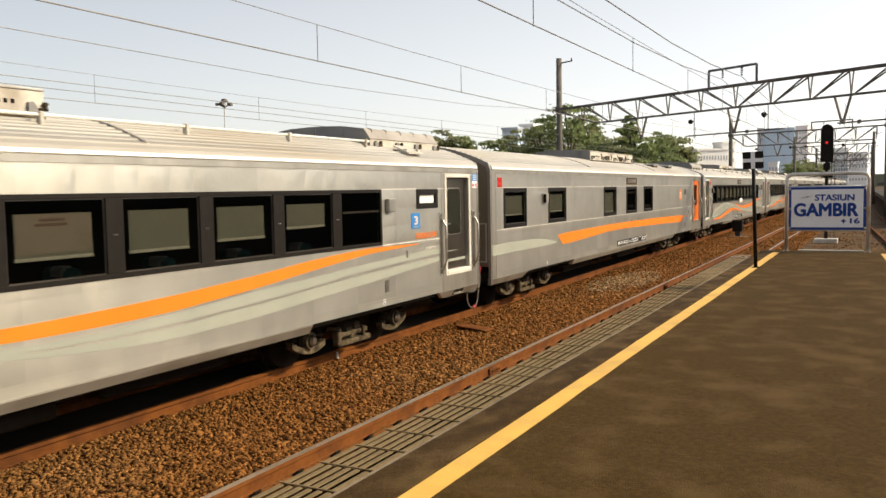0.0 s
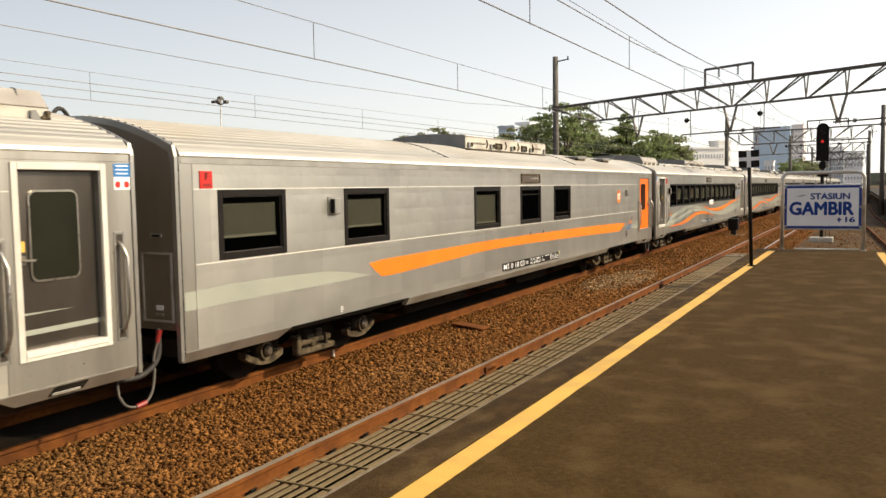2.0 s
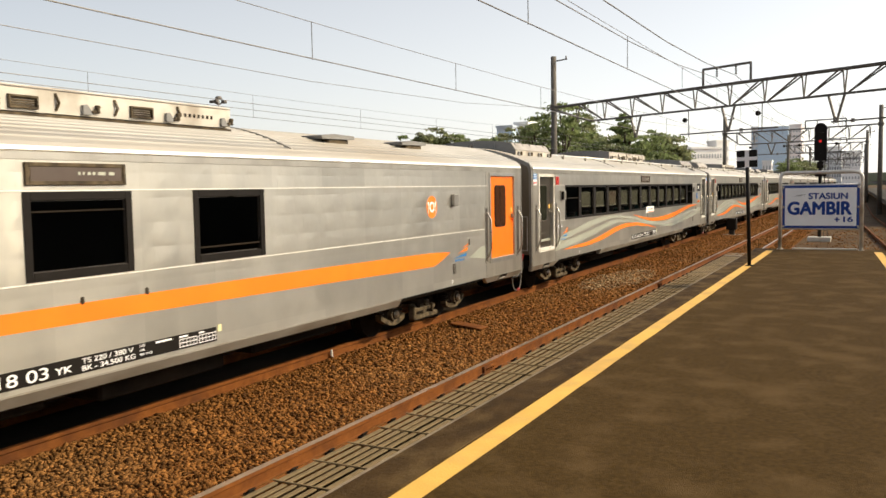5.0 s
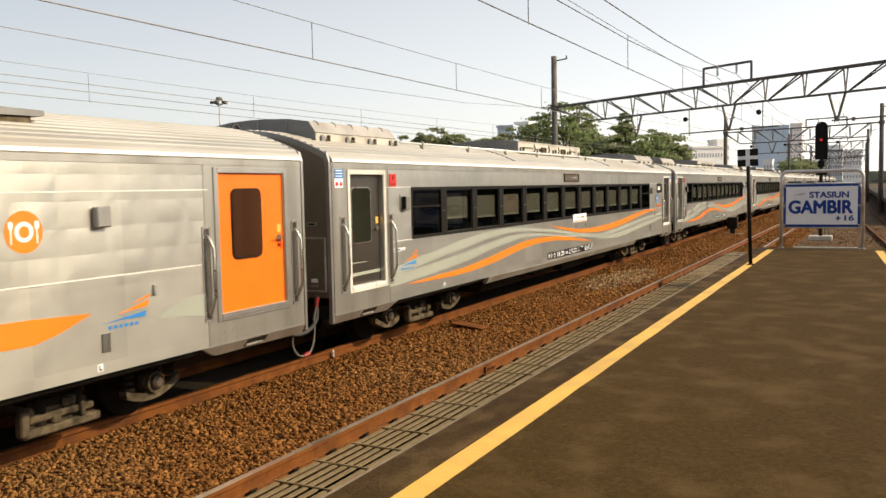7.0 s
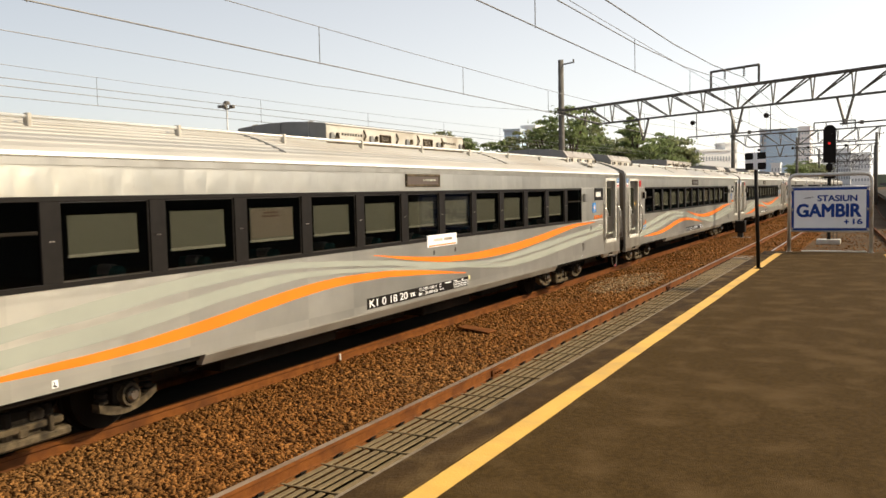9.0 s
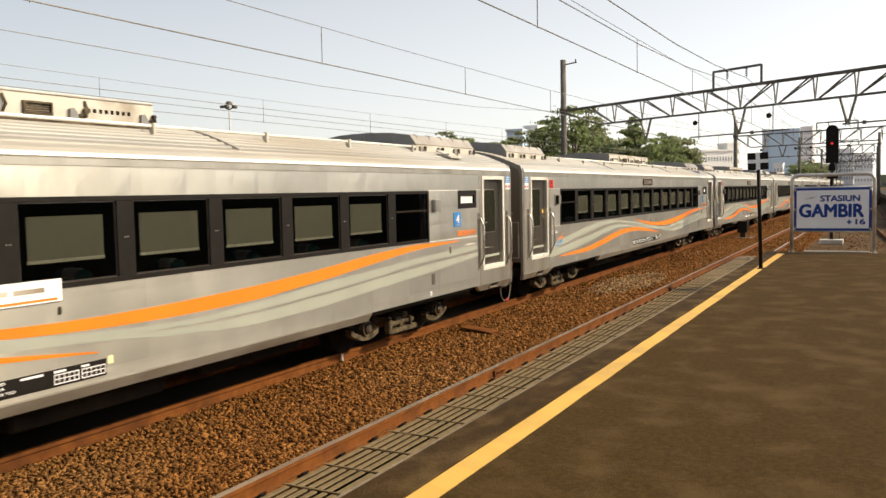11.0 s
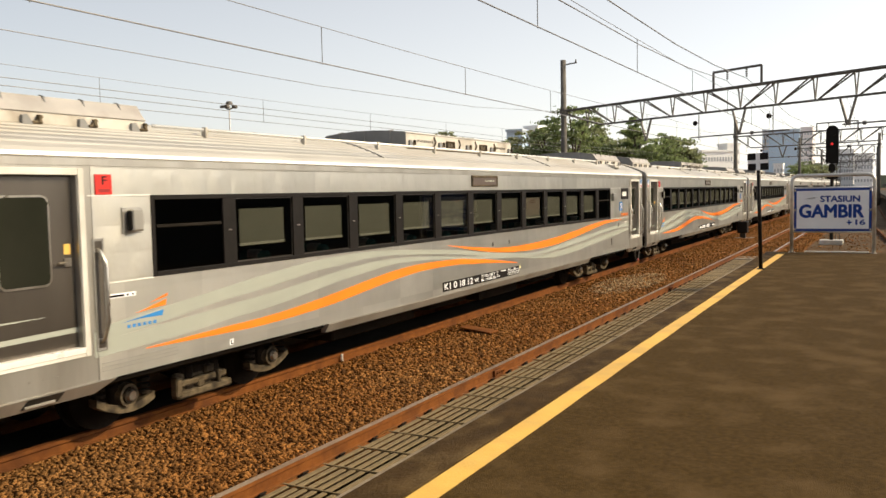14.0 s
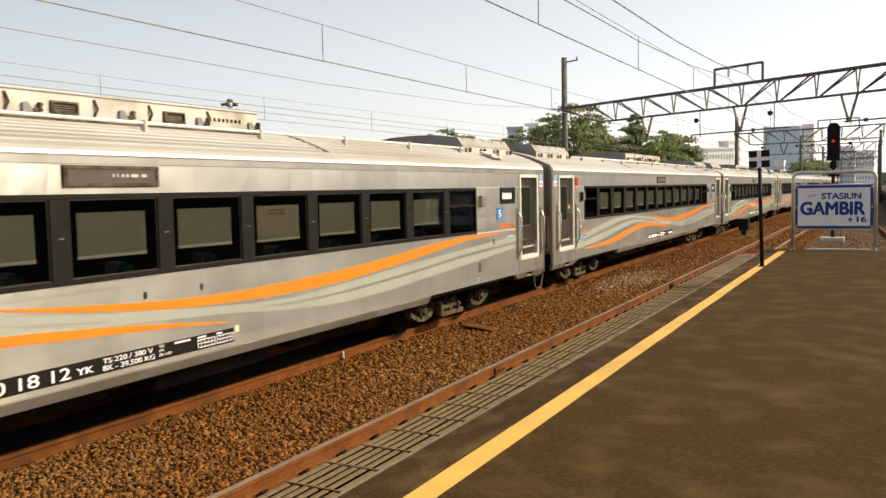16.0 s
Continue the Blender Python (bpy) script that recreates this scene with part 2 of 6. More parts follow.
GANTRY = material("weathered_gantry_steel", (0.15, 0.135, 0.115), (0.10, 0.088, 0.075), 6, 0.6, 0.4)
WIRE = material("copper_grey_wire", (0.18, 0.17, 0.16), (0.13, 0.12, 0.115), 6, 0.5, 0.4)
SIGN_WHITE = material("sign_white", (0.88, 0.88, 0.88), (0.82, 0.82, 0.82), 3, 0.5)


def leaf_material(name, c1, c2):
    """Thin leaves that let part of the light through."""
    m = material(name, c1, c2, 1.2, 0.6, speckle=0.45)
    n, l = m.node_tree.nodes, m.node_tree.links
    p = n["Principled BSDF"]
    t = n.new("ShaderNodeBsdfTranslucent")
    l.new(p.inputs["Base Color"].links[0].from_socket, t.inputs[0])
    x = n.new("ShaderNodeMixShader")
    x.inputs[0].default_value = 0.55
    l.new(p.outputs[0], x.inputs[1])
    l.new(t.outputs[0], x.inputs[2])
    l.new(x.outputs[0], n["Material Output"].inputs[0])
    return m


# leaf colours lightened beyond real foliage: distance haze is painted in
LEAF = leaf_material("tree_leaf", (0.25, 0.30, 0.125), (0.18, 0.225, 0.088))
LEAF_DRY = leaf_material("olive_leaf", (0.285, 0.305, 0.15), (0.215, 0.235, 0.108))
FAR_WOOD = material("far_wood", (0.20, 0.215, 0.15), (0.14, 0.155, 0.105), 0.05, 0.9)
BARK = material("bark", (0.10, 0.075, 0.05), (0.065, 0.048, 0.032), 5, 0.9, 0, 0.01, 12)
# walls raised to near white: haze over shaded fronts is in the colour
PALE_WALL = material("pale_render_wall", (0.94, 0.93, 0.91), (0.88, 0.87, 0.85), 0.3, 0.8)
TOWER_WALL = material("pale_tower_wall", (0.90, 0.89, 0.88), (0.85, 0.84, 0.83), 0.2, 0.7)
HEDGE = material("dark_wall_paint", (0.055, 0.05, 0.04), (0.035, 0.033, 0.027), 1.5, 0.9)
LAMP_RED = glow("red_signal_light", (0.62, 0.015, 0.012), 0.75)
LIT_WINDOW = material("white_window_film", (0.85, 0.84, 0.80), (0.8, 0.79, 0.75), 4, 0.3)


# ---- mesh helpers ----
def mesh_of(name, bm, mats, smooth=False):
    me = bpy.data.meshes.new(name)
    bmesh.ops.recalc_face_normals(bm, faces=bm.faces)
    bm.to_mesh(me)
    bm.free()
    for m in mats if isinstance(mats, (list, tuple)) else [mats]:
        me.materials.append(m)
    if smooth:
        for p in me.polygons:
            p.use_smooth = True
    return me


def part(name, bm, mats=None, parent=None, label="", smooth=False):
    ob = new(name, mesh_of(name, bm, mats, smooth) if isinstance(bm, bmesh.types.BMesh) else bm)
    if parent:
        ob.parent = parent
    if label:
        tagged(ob, label)
    return ob


def box(bm, x0, x1, y0, y1, z0, z1, bevel=0.0, mat=0):
    r = bmesh.ops.create_cube(bm, size=1.0, matrix=Matrix.Translation(((x0 + x1) / 2, (y0 + y1) / 2, (z0 + z1) / 2)) @ Matrix.Diagonal((abs(x1 - x0), abs(y1 - y0), abs(z1 - z0), 1)))
    faces = {f for v in r["verts"] for f in v.link_faces}
    for f in faces:
        f.material_index = mat
    if bevel:
        edges = {e for v in r["verts"] for e in v.link_edges}
        out = bmesh.ops.bevel(bm, geom=list(edges), offset=bevel, segments=1, affect="EDGES")
        for f in out["faces"]:
            f.material_index = mat
    return bm


def bar(bm, a, b, w, h=None, mat=0):
    """A square bar from a to b."""
    a, b = Vector(a), Vector(b)
    m = Matrix.Translation((a + b) / 2) @ (b - a).to_track_quat("Z", "Y").to_matrix().to_4x4() @ Matrix.Diagonal((w, h or w, (b - a).length, 1))
    r = bmesh.ops.create_cube(bm, size=1.0, matrix=m)
    for f in {f for v in r["verts"] for f in v.link_faces}:
        f.material_index = mat
    return bm


def rod(bm, a, b, r0, r1=None, seg=10, mat=0):
    a, b = Vector(a), Vector(b)
    m = Matrix.Translation((a + b) / 2) @ (b - a).to_track_quat("Z", "Y").to_matrix().to_4x4()
    r = bmesh.ops.create_cone(bm, cap_ends=True, segments=seg, radius1=r0, radius2=r0 if r1 is None else r1, depth=(b - a).length, matrix=m)
    for f in {f for v in r["verts"] for f in v.link_faces}:
        f.material_index = mat
    return bm


def tube(bm, pts, r, seg=8):
    """One connected pipe of radius r through the points."""
    rings = []
    side = None
    for i, p in enumerate(pts):
        p = Vector(p)
        d = (Vector(pts[min(i + 1, len(pts) - 1)]) - Vector(pts[max(i - 1, 0)])).normalized()
        if side is None:
            side = d.cross(Vector((0.31, 0.17, 0.93))).normalized()
        side = (side - d * side.dot(d)).normalized()
        other = d.cross(side)
        rings.append([bm.verts.new(p + (side * math.cos(6.28319 * k / seg) + other * math.sin(6.28319 * k / seg)) * r) for k in range(seg)])
    for u, v in zip(rings, rings[1:]):
        for k in range(seg):
            m = (k + 1) % seg
            bm.faces.new((u[k], u[m], v[m], v[k]))
    bm.faces.new(list(reversed(rings[0])))
    bm.faces.new(rings[-1])
    return bm


def extrude_profile(bm, pts, y0, y1, mats=None, cap=True):
    """A profile of (x, z) points, swept along y; open unless it is closed by its last point."""
    v0 = [bm.verts.new((x, y0, z)) for x, z in pts]
    v1 = [bm.verts.new((x, y1, z)) for x, z in pts]
    n = len(pts)
    for i in range(n):
        j = (i + 1) % n
        f = bm.faces.new((v0[i], v0[j], v1[j], v1[i]))
        f.material_index = mats[i] if mats else 0
    if cap:
        bm.faces.new(v0)
        bm.faces.new(list(reversed(v1)))
    return bm


def letters(name, text, size, mats, parent, m, bold=0.0, label="", align="LEFT"):
    cu = bpy.data.curves.new(name, "FONT")
    cu.body, cu.size, cu.extrude, cu.offset = text, size, 0.0015, bold
    cu.align_x = align
    tmp = new("tmp", cu)
    bpy.context.view_layer.update()
    me = bpy.data.meshes.new_from_object(tmp.evaluated_get(bpy.context.evaluated_depsgraph_get()))
    bpy.data.objects.remove(tmp)
    me.materials.clear()
    me.materials.append(mats)
    ob = new(name, me)
    ob.parent = parent
    ob.matrix_basis = m
    if label:
        tagged(ob, label)
    return ob


def empty(name, x, y, z):
    ob = new(name)
    ob.location = (x, y, z)
    return ob


# ---- ground, platform, tracks ----
PLATFORM_Z = 0.736
EDGE_X = -2.52
END_Y = 21.95
TRACK_NEAR, TRACK_TRAIN = -4.02, -7.67
RAIL_HALF = 0.566


def ground():
    bm = bmesh.new()
    bmesh.ops.create_grid(bm, x_segments=2, y_segments=2, size=2500, matrix=Matrix.Translation((0, 1500, -0.30)))
    tagged(part("ground", bm, EARTH), "flat brown earth and gravel beyond the tracks", "ground", kind="structure")
    bm = bmesh.new()
    xs = np.concatenate([np.linspace(-12.5, -4.54, 28), [-4.52, -3.70], np.linspace(-3.68, -2.6, 6)])
    ys = np.concatenate([np.linspace(-6, 30, 90), np.linspace(32, 220, 60)])
    grid = [[bm.verts.new((x, y, -0.135 + 0.02 * noise.noise((x * 2.1, y * 2.1, 0)) - (0.15 if x < -11.5 else 0.25 if -4.53 < x < -3.69 and y < 29.8 else 0))) for x in xs] for y in ys]
    for r0, r1 in zip(grid, grid[1:]):
        for i in range(len(xs) - 1):
            bm.faces.new((r0[i], r0[i + 1], r1[i + 1], r1[i]))
    tagged(part("ballast_bed", bm, BALLAST), "rust-brown crushed stone bed under the tracks", "ballast", kind="structure")
    # near-black strip: the train's shade on the bed, put into its colour
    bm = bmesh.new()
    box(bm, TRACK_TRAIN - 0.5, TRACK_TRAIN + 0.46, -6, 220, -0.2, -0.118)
    tagged(part("oily_bed", bm, UNDER), "near-black strip between the train's rails, painted in place of shade", "ballast", kind="structure")
    bm = bmesh.new()
    box(bm, -2.6, 8, END_Y + 0.05, 220, -0.28, -0.13)
    tagged(part("yard_ground", bm, EARTH), "brown stony ground past the platform end", "ground", kind="structure")


def stones(name, spots, label, mat):
    """Many small angular stones in one mesh. spots: x, y, z, size."""
    rng = np.random.default_rng(4)
    base = np.array([(1, 0, 0), (-1, 0, 0), (0, 1, 0), (0, -1, 0), (0, 0, 1), (0, 0, -1), (0.75, 0.75, 0.55), (-0.7, 0.6, -0.75)], float)
    tri = np.array([(0, 6, 4), (6, 2, 4), (0, 2, 6), (2, 1, 4), (1, 3, 4), (3, 0, 4), (2, 0, 5), (7, 1, 2), (5, 7, 2), (5, 1, 7), (3, 1, 5), (0, 3, 5)])
    n, k = len(spots), len(base)
    scale = rng.uniform(0.5, 1.35, (n, 1, 3)) * np.array([1.15, 1.0, 0.62]) * spots[:, None, 3:4]
    co = base[None] * scale * rng.uniform(0.72, 1.28, (n, k, 1))
    a = rng.uniform(-0.55, 0.55, (n, 3))
    a[:, 2] = rng.uniform(0, 6.283, n)
    for ax in range(3):
        c, s = np.cos(a[:, ax])[:, None], np.sin(a[:, ax])[:, None]
        i, j = (ax + 1) % 3, (ax + 2) % 3
        u, v = co[:, :, i].copy(), co[:, :, j].copy()
        co[:, :, i], co[:, :, j] = u * c - v * s, u * s + v * c
    co = co + spots[:, None, :3]
    faces = tri[None] + (np.arange(n) * k)[:, None, None]
    me = bpy.data.meshes.new(name)
    me.vertices.add(n * k)
    me.vertices.foreach_set("co", co.reshape(-1))
    me.loops.add(faces.size)
    me.loops.foreach_set("vertex_index", faces.reshape(-1))
    me.polygons.add(n * len(tri))
    me.polygons.foreach_set("loop_start", np.arange(0, faces.size, 3))
    me.update(calc_edges=True)
    me.materials.append(mat)
    return tagged(new(name, me), label, "ballast", kind="stuff")


def ballast_stones():
    rng = np.random.default_rng(7)
    out = []
    for x0, x1, y0, y1, per, size in ((-6.98, -4.72, -6, 2.5, 400, 0.024), (-6.98, -4.72, 2.5, 9, 1500, 0.022), (-6.98, -4.72, 9, 18, 1100, 0.0245), (-6.98, -4.72, 18, 48, 420, 0.032),
                                      (-7.0, -6.9, 3, 30, 500, 0.024), (-4.48, -2.7, 30, 60, 140, 0.04), (-2.6, 1, 22.2, 50, 14, 0.03), (-6.9, -4.7, 48, 90, 90, 0.05)):
        n = int((x1 - x0) * (y1 - y0) * per)
        x, y = rng.uniform(x0, x1, n), rng.uniform(y0, y1, n)
        s = size * rng.lognormal(0, 0.25, n)
        z = -0.126 + rng.uniform(-0.008, 0.02, n)
        out.append(np.stack([x, y, z, s], 1))
    stones("ballast_stones", np.concatenate(out), "loose rust-brown crushed stones between the rails", STONE)
    n = 1500
    a, r = rng.uniform(0, 6.283, n), rng.uniform(0, 1, n) ** 0.6
    x, y = -5.85 + 0.75 * r * np.cos(a), 21.6 + 2.6 * r * np.sin(a)
    patch = np.stack([x, y, np.full(n, -0.108) + rng.uniform(0, 0.012, n), 0.026 * rng.lognormal(0, 0.25, n)], 1)
    stones("grey_ballast_stones", patch, "patch of fresh grey crushed stones on the ballast", GREY_STONE)


RAIL_PROFILE = [(-0.035, 0), (-0.035, -0.035), (-0.010, -0.05), (-0.010, -0.125), (-0.065, -0.148), (-0.065, -0.159),
                (0.065, -0.159), (0.065, -0.148), (0.010, -0.125), (0.010, -0.05), (0.035, -0.035), (0.035, 0)]


def rail(x, y0, y1, label, shiny=True):
    bm = bmesh.new()
    prof = [(x + a, b) for a, b in RAIL_PROFILE]
    mats = [0] * 11 + [1 if shiny else 0]
    extrude_profile(bm, prof, y0, y1, mats)
    return tagged(part("rail", bm, [RUST, RAIL_TOP]), label, "rail", "rails of the station tracks", kind="structure")


def skew_rail(pts, label):
    bm = bmesh.new()
    rings = []
    for x, y in pts:
        rings.append([bm.verts.new((x + a, y, b)) for a, b in RAIL_PROFILE])
    for r0, r1 in zip(rings, rings[1:]):
        for i in range(len(RAIL_PROFILE)):
            j = (i + 1) % len(RAIL_PROFILE)
            f = bm.faces.new((r0[i], r0[j], r1[j], r1[i]))
            f.material_index = 0
    tagged(part("rail", bm, RUST), label, "rail", "rails of the station tracks", kind="structure")


def rails():
    rail(TRACK_NEAR - RAIL_HALF, -6, 220, "rusty running rail with a worn bright head")
    rail(TRACK_NEAR + RAIL_HALF, -6, 220, "rusty running rail beside the platform wall")
    rail(TRACK_TRAIN + RAIL_HALF, -6, 220, "rust-brown running rail under the train", shiny=False)
    rail(TRACK_TRAIN - RAIL_HALF, -6, 220, "rust-brown running rail under the train", shiny=False)
    for off in (0.0, 1.132):
        skew_rail([(2.78 + off, -6), (0.24 + off, 39.8), (-0.30 + off, 50), (-1.0 + off, 66), (-1.6 + off, 100), (-1.6 + off, 220)], "rusty rail of the track on the platform's other side")


def rail_clips():
    bm = bmesh.new()
    box(bm, -0.04, 0.035, -0.05, 0.05, 0, 0.022, 0.006)
    tube(bm, [(-0.02, -0.03, 0.015), (0.015, -0.035, 0.045), (0.02, 0.03, 0.045), (-0.02, 0.03, 0.02)], 0.010, 6)
    me = mesh_of("rail_clip", bm, UNDER)
    for i in range(58):
        ob = part("rail_clip", me)
        ob.location = (TRACK_NEAR - RAIL_HALF + 0.085, 2.95 + 0.575 * i, -0.145)
        tagged(ob, "dark spring clip holding the rail foot", "rail clip", "clips along the near rail")


def platform():
    bm = bmesh.new()
    v = [(EDGE_X, -7), (EDGE_X, END_Y), (0.35, END_Y), (1.15, 6), (1.85, -7)]
    lo = [bm.verts.new((x, y, -0.28)) for x, y in v]
    hi = [bm.verts.new((x, y, PLATFORM_Z)) for x, y in v]
    top = bm.faces.new(hi)
    for i in range(len(v)):
        j = (i + 1) % len(v)
        f = bm.faces.new((lo[i], lo[j], hi[j], hi[i]))
        f.material_index = 1
    bmesh.ops.bevel(bm, geom=[e for e in top.edges], offset=0.02, segments=2, affect="EDGES")
    pl = tagged(part("platform", bm, [ASPHALT, CONCRETE]), "dark worn asphalt station platform with concrete sides", "platform", kind="structure")
    bm = bmesh.new()
    box(bm, EDGE_X - 0.004, -2.225, -7, END_Y - 0.02, PLATFORM_Z - 0.12, PLATFORM_Z + 0.004, 0.003)
    tagged(part("edge_coping", bm, COPING), "grimy dark coping with pale dust along the platform edge", "coping", kind="structure")
    bm = bmesh.new()
    n = 60
    rng = random.Random(3)
    rows = []
    for i in range(n + 1):
        y = -6 + (21.25 + 6) * i / n
        rows.append([bm.verts.new((x + rng.uniform(-0.004, 0.004), y, PLATFORM_Z + 0.004)) for x in (-2.205, -2.045)])
    for a, b in zip(rows, rows[1:]):
        bm.faces.new((a[0], a[1], b[1], b[0]))
    tagged(part("yellow_line", bm, YELLOW), "worn yellow safety line painted along the platform edge", "safety line", kind="structure")
    bm = bmesh.new()
    vs = [bm.verts.new((x, y, PLATFORM_Z + 0.004)) for x, y in ((0.08, 21.3), (0.24, 21.3), (0.98, 6), (0.82, 6))]
    bm.faces.new(vs)
    tagged(part("yellow_line", bm, YELLOW), "worn yellow safety line along the far platform edge", "safety line", kind="structure")
    bm = bmesh.new()
    box(bm, -1.68, -0.28, END_Y - 0.09, END_Y - 0.01, PLATFORM_Z + 0.001, PLATFORM_Z + 0.03, 0.006)
    tagged(part("end_kerb_strip", bm, WHITE_TRIM), "cream painted strip along the platform end", "kerb strip", kind="structure")


GRATE_X0, GRATE_X1, GRATE_Y0, GRATE_STEP = -4.50, -3.72, 2.66, 0.575


def grating():
    """Track-side drain grating: long slats in panels with a flat bar over each joint."""
    root = empty("drain_grating", -4.1, 3, -0.12)
    tagged(root, "weathered slatted drain grating between rail and platform", "grating", kind="structure")
    n_slat = 8
    w = (GRATE_X1 - GRATE_X0) / n_slat
    bm = bmesh.new()
    box(bm, -w * 0.28, w * 0.28, 0.012, GRATE_STEP - 0.012, -0.016, 0, 0.005)
    slat = mesh_of("slat", bm, SLAT)
    bm = bmesh.new()
    box(bm, 0, GRATE_X1 - GRATE_X0, -0.011, 0.011, 0, 0.009, 0.003)
    flat = mesh_of("cross_bar", bm, SLAT)
    rng = random.Random(5)
    rest = bmesh.new()
    for i in range(-14, 47):
        y = GRATE_Y0 + GRATE_STEP * i
        if 0 <= i < 36:
            ob = part("cross_bar", flat, parent=root)
            ob.location = (GRATE_X0 - root.location.x, y - 3, 0.004)
        for k in range(n_slat):
            x = GRATE_X0 + w * (k + 0.5)
            if 0 <= i < 36:
                ob = part("slat", slat, parent=root)
                ob.location = (x + rng.uniform(-0.004, 0.004) - root.location.x, y - 3, rng.uniform(-0.004, 0.003))
            else:
                box(rest, x - w * 0.33 - root.location.x, x + w * 0.33 - root.location.x, y - 3 + 0.012, y - 3 + GRATE_STEP - 0.012, -0.035, 0)
    tagged(part("far_slats", rest, SLAT, root), kind="stuff")
    bm = bmesh.new()
    box(bm, -3.905, -3.845, -5.4, 29.7, -0.135, -0.106, 0.008)
    tagged(part("drain_lip", bm, CONCRETE), "pale worn concrete lip along the drain grating", "drain", kind="structure")
    # floor coloured near black to deepen the shade in the slat gaps
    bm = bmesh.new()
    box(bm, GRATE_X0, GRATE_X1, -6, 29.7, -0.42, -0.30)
    tagged(part("drain_floor", bm, UNDER), "near-black drain floor, shade below the slats put into its colour", "drain", kind="structure")
    bm = bmesh.new()
    box(bm, GRATE_X0, GRATE_X1 + 0.6, 29.75, 31.0, -0.25, -0.10, 0.02)
    tagged(part("concrete_pad", bm, CONCRETE), "pale concrete pad at the end of the drain", "concrete pad", kind="structure")


def small_track_things():
    bm = bmesh.new()
    box(bm, -0.35, 0.35, -0.13, 0.13, 0, 0.025, 0.006)
    ob = part("rusty_plate", bm, RUST)
    ob.matrix_basis = pose(-6.25, 13.15, -0.075, 2, 3, -14)
    tagged(ob, "flat rusty steel plate lying on the ballast", "steel plate")
    box_thing = empty("point_box", -5.95, 42.2, -0.13)
    tagged(box_thing, "black trackside equipment box on a stand", "trackside box")
    bm = bmesh.new()
    box(bm, -0.23, 0.23, -0.25, 0.25, 0.28, 0.78, 0.03)
    part("case", bm, BLACK, box_thing)
    bm = bmesh.new()
    box(bm, -0.25, 0.25, -0.28, 0.28, 0.78, 0.82, 0.02)
    part("lid", bm, BLACK, box_thing)
    bm = bmesh.new()
    box(bm, -0.12, 0.12, -0.12, 0.12, 0, 0.28)
    part("stand", bm, RUBBER, box_thing)
    bm = bmesh.new()
    box(bm, -0.4, 0.5, -0.3, 0.3, 0, 0.04, 0.01)
    part("base_slab", bm, CONCRETE, box_thing)
    bm = bmesh.new()
    rod(bm, (0, 0, -0.06), (0, 0, 0.035), 0.024, 0.017, 10)
    bmesh.ops.create_icosphere(bm, subdivisions=2, radius=0.02, matrix=Matrix.Translation((0, 0, 0.045)))
    ob = part("marker_peg", bm, WHITE_TRIM)
    ob.location = (TRACK_TRAIN + RAIL_HALF + 0.05, 10.12, -0.07)
    tagged(ob, "small white marker peg by the train rail", "marker peg")
    bm = bmesh.new()
    box(bm, -0.017, 0.012, -0.16, 0.16, -0.125, -0.045, 0.004)
    for k in (-0.1, -0.03, 0.05, 0.11):
        rod(bm, (0.01, k, -0.085), (0.035, k, -0.085), 0.014, seg=6)
    for y in (10.2, 20.5):
        ob = part("fishplate", bm.copy(), RUST)
        ob.location = (TRACK_NEAR - RAIL_HALF + 0.03, y, 0)
        tagged(ob, "bolted rusty joint plate on the rail", "fishplate", "rail joints")
    bm.free()


ground()
rails()
platform()
small_track_things()


# ---- platform furniture ----
def fitted(name, text, w, h, mat, parent, m, bold=0.0):
    """Letters stretched to a width and height; bold fattens the strokes."""
    ob = letters(name, text, 1.0, mat, parent, m, bold if bold < 0.035 else 0.0)
    if bold >= 0.035:
        bm = bmesh.new()
        ways = [(0.0, 0.0)] + [(math.cos(k * 0.7854), math.sin(k * 0.7854)) for k in range(8)]
        for k, (p, q) in enumerate(ways):
            n = len(bm.verts)
            bm.from_mesh(ob.data)
            bm.verts.ensure_lookup_table()
            for v in bm.verts[n:]:
                v.co.x += p * bold
                v.co.y += q * bold * 0.8
                v.co.z += 0.0002 * k
        bm.to_mesh(ob.data)
        bm.free()
    co = np.array([v.co[:] for v in ob.data.vertices])
    lo, hi = co.min(0), co.max(0)
    for v in ob.data.vertices:
        v.co.x = (v.co.x - lo[0]) * w / (hi[0] - lo[0])
        v.co.y = (v.co.y - lo[1]) * h / (hi[1] - lo[1])
    return ob


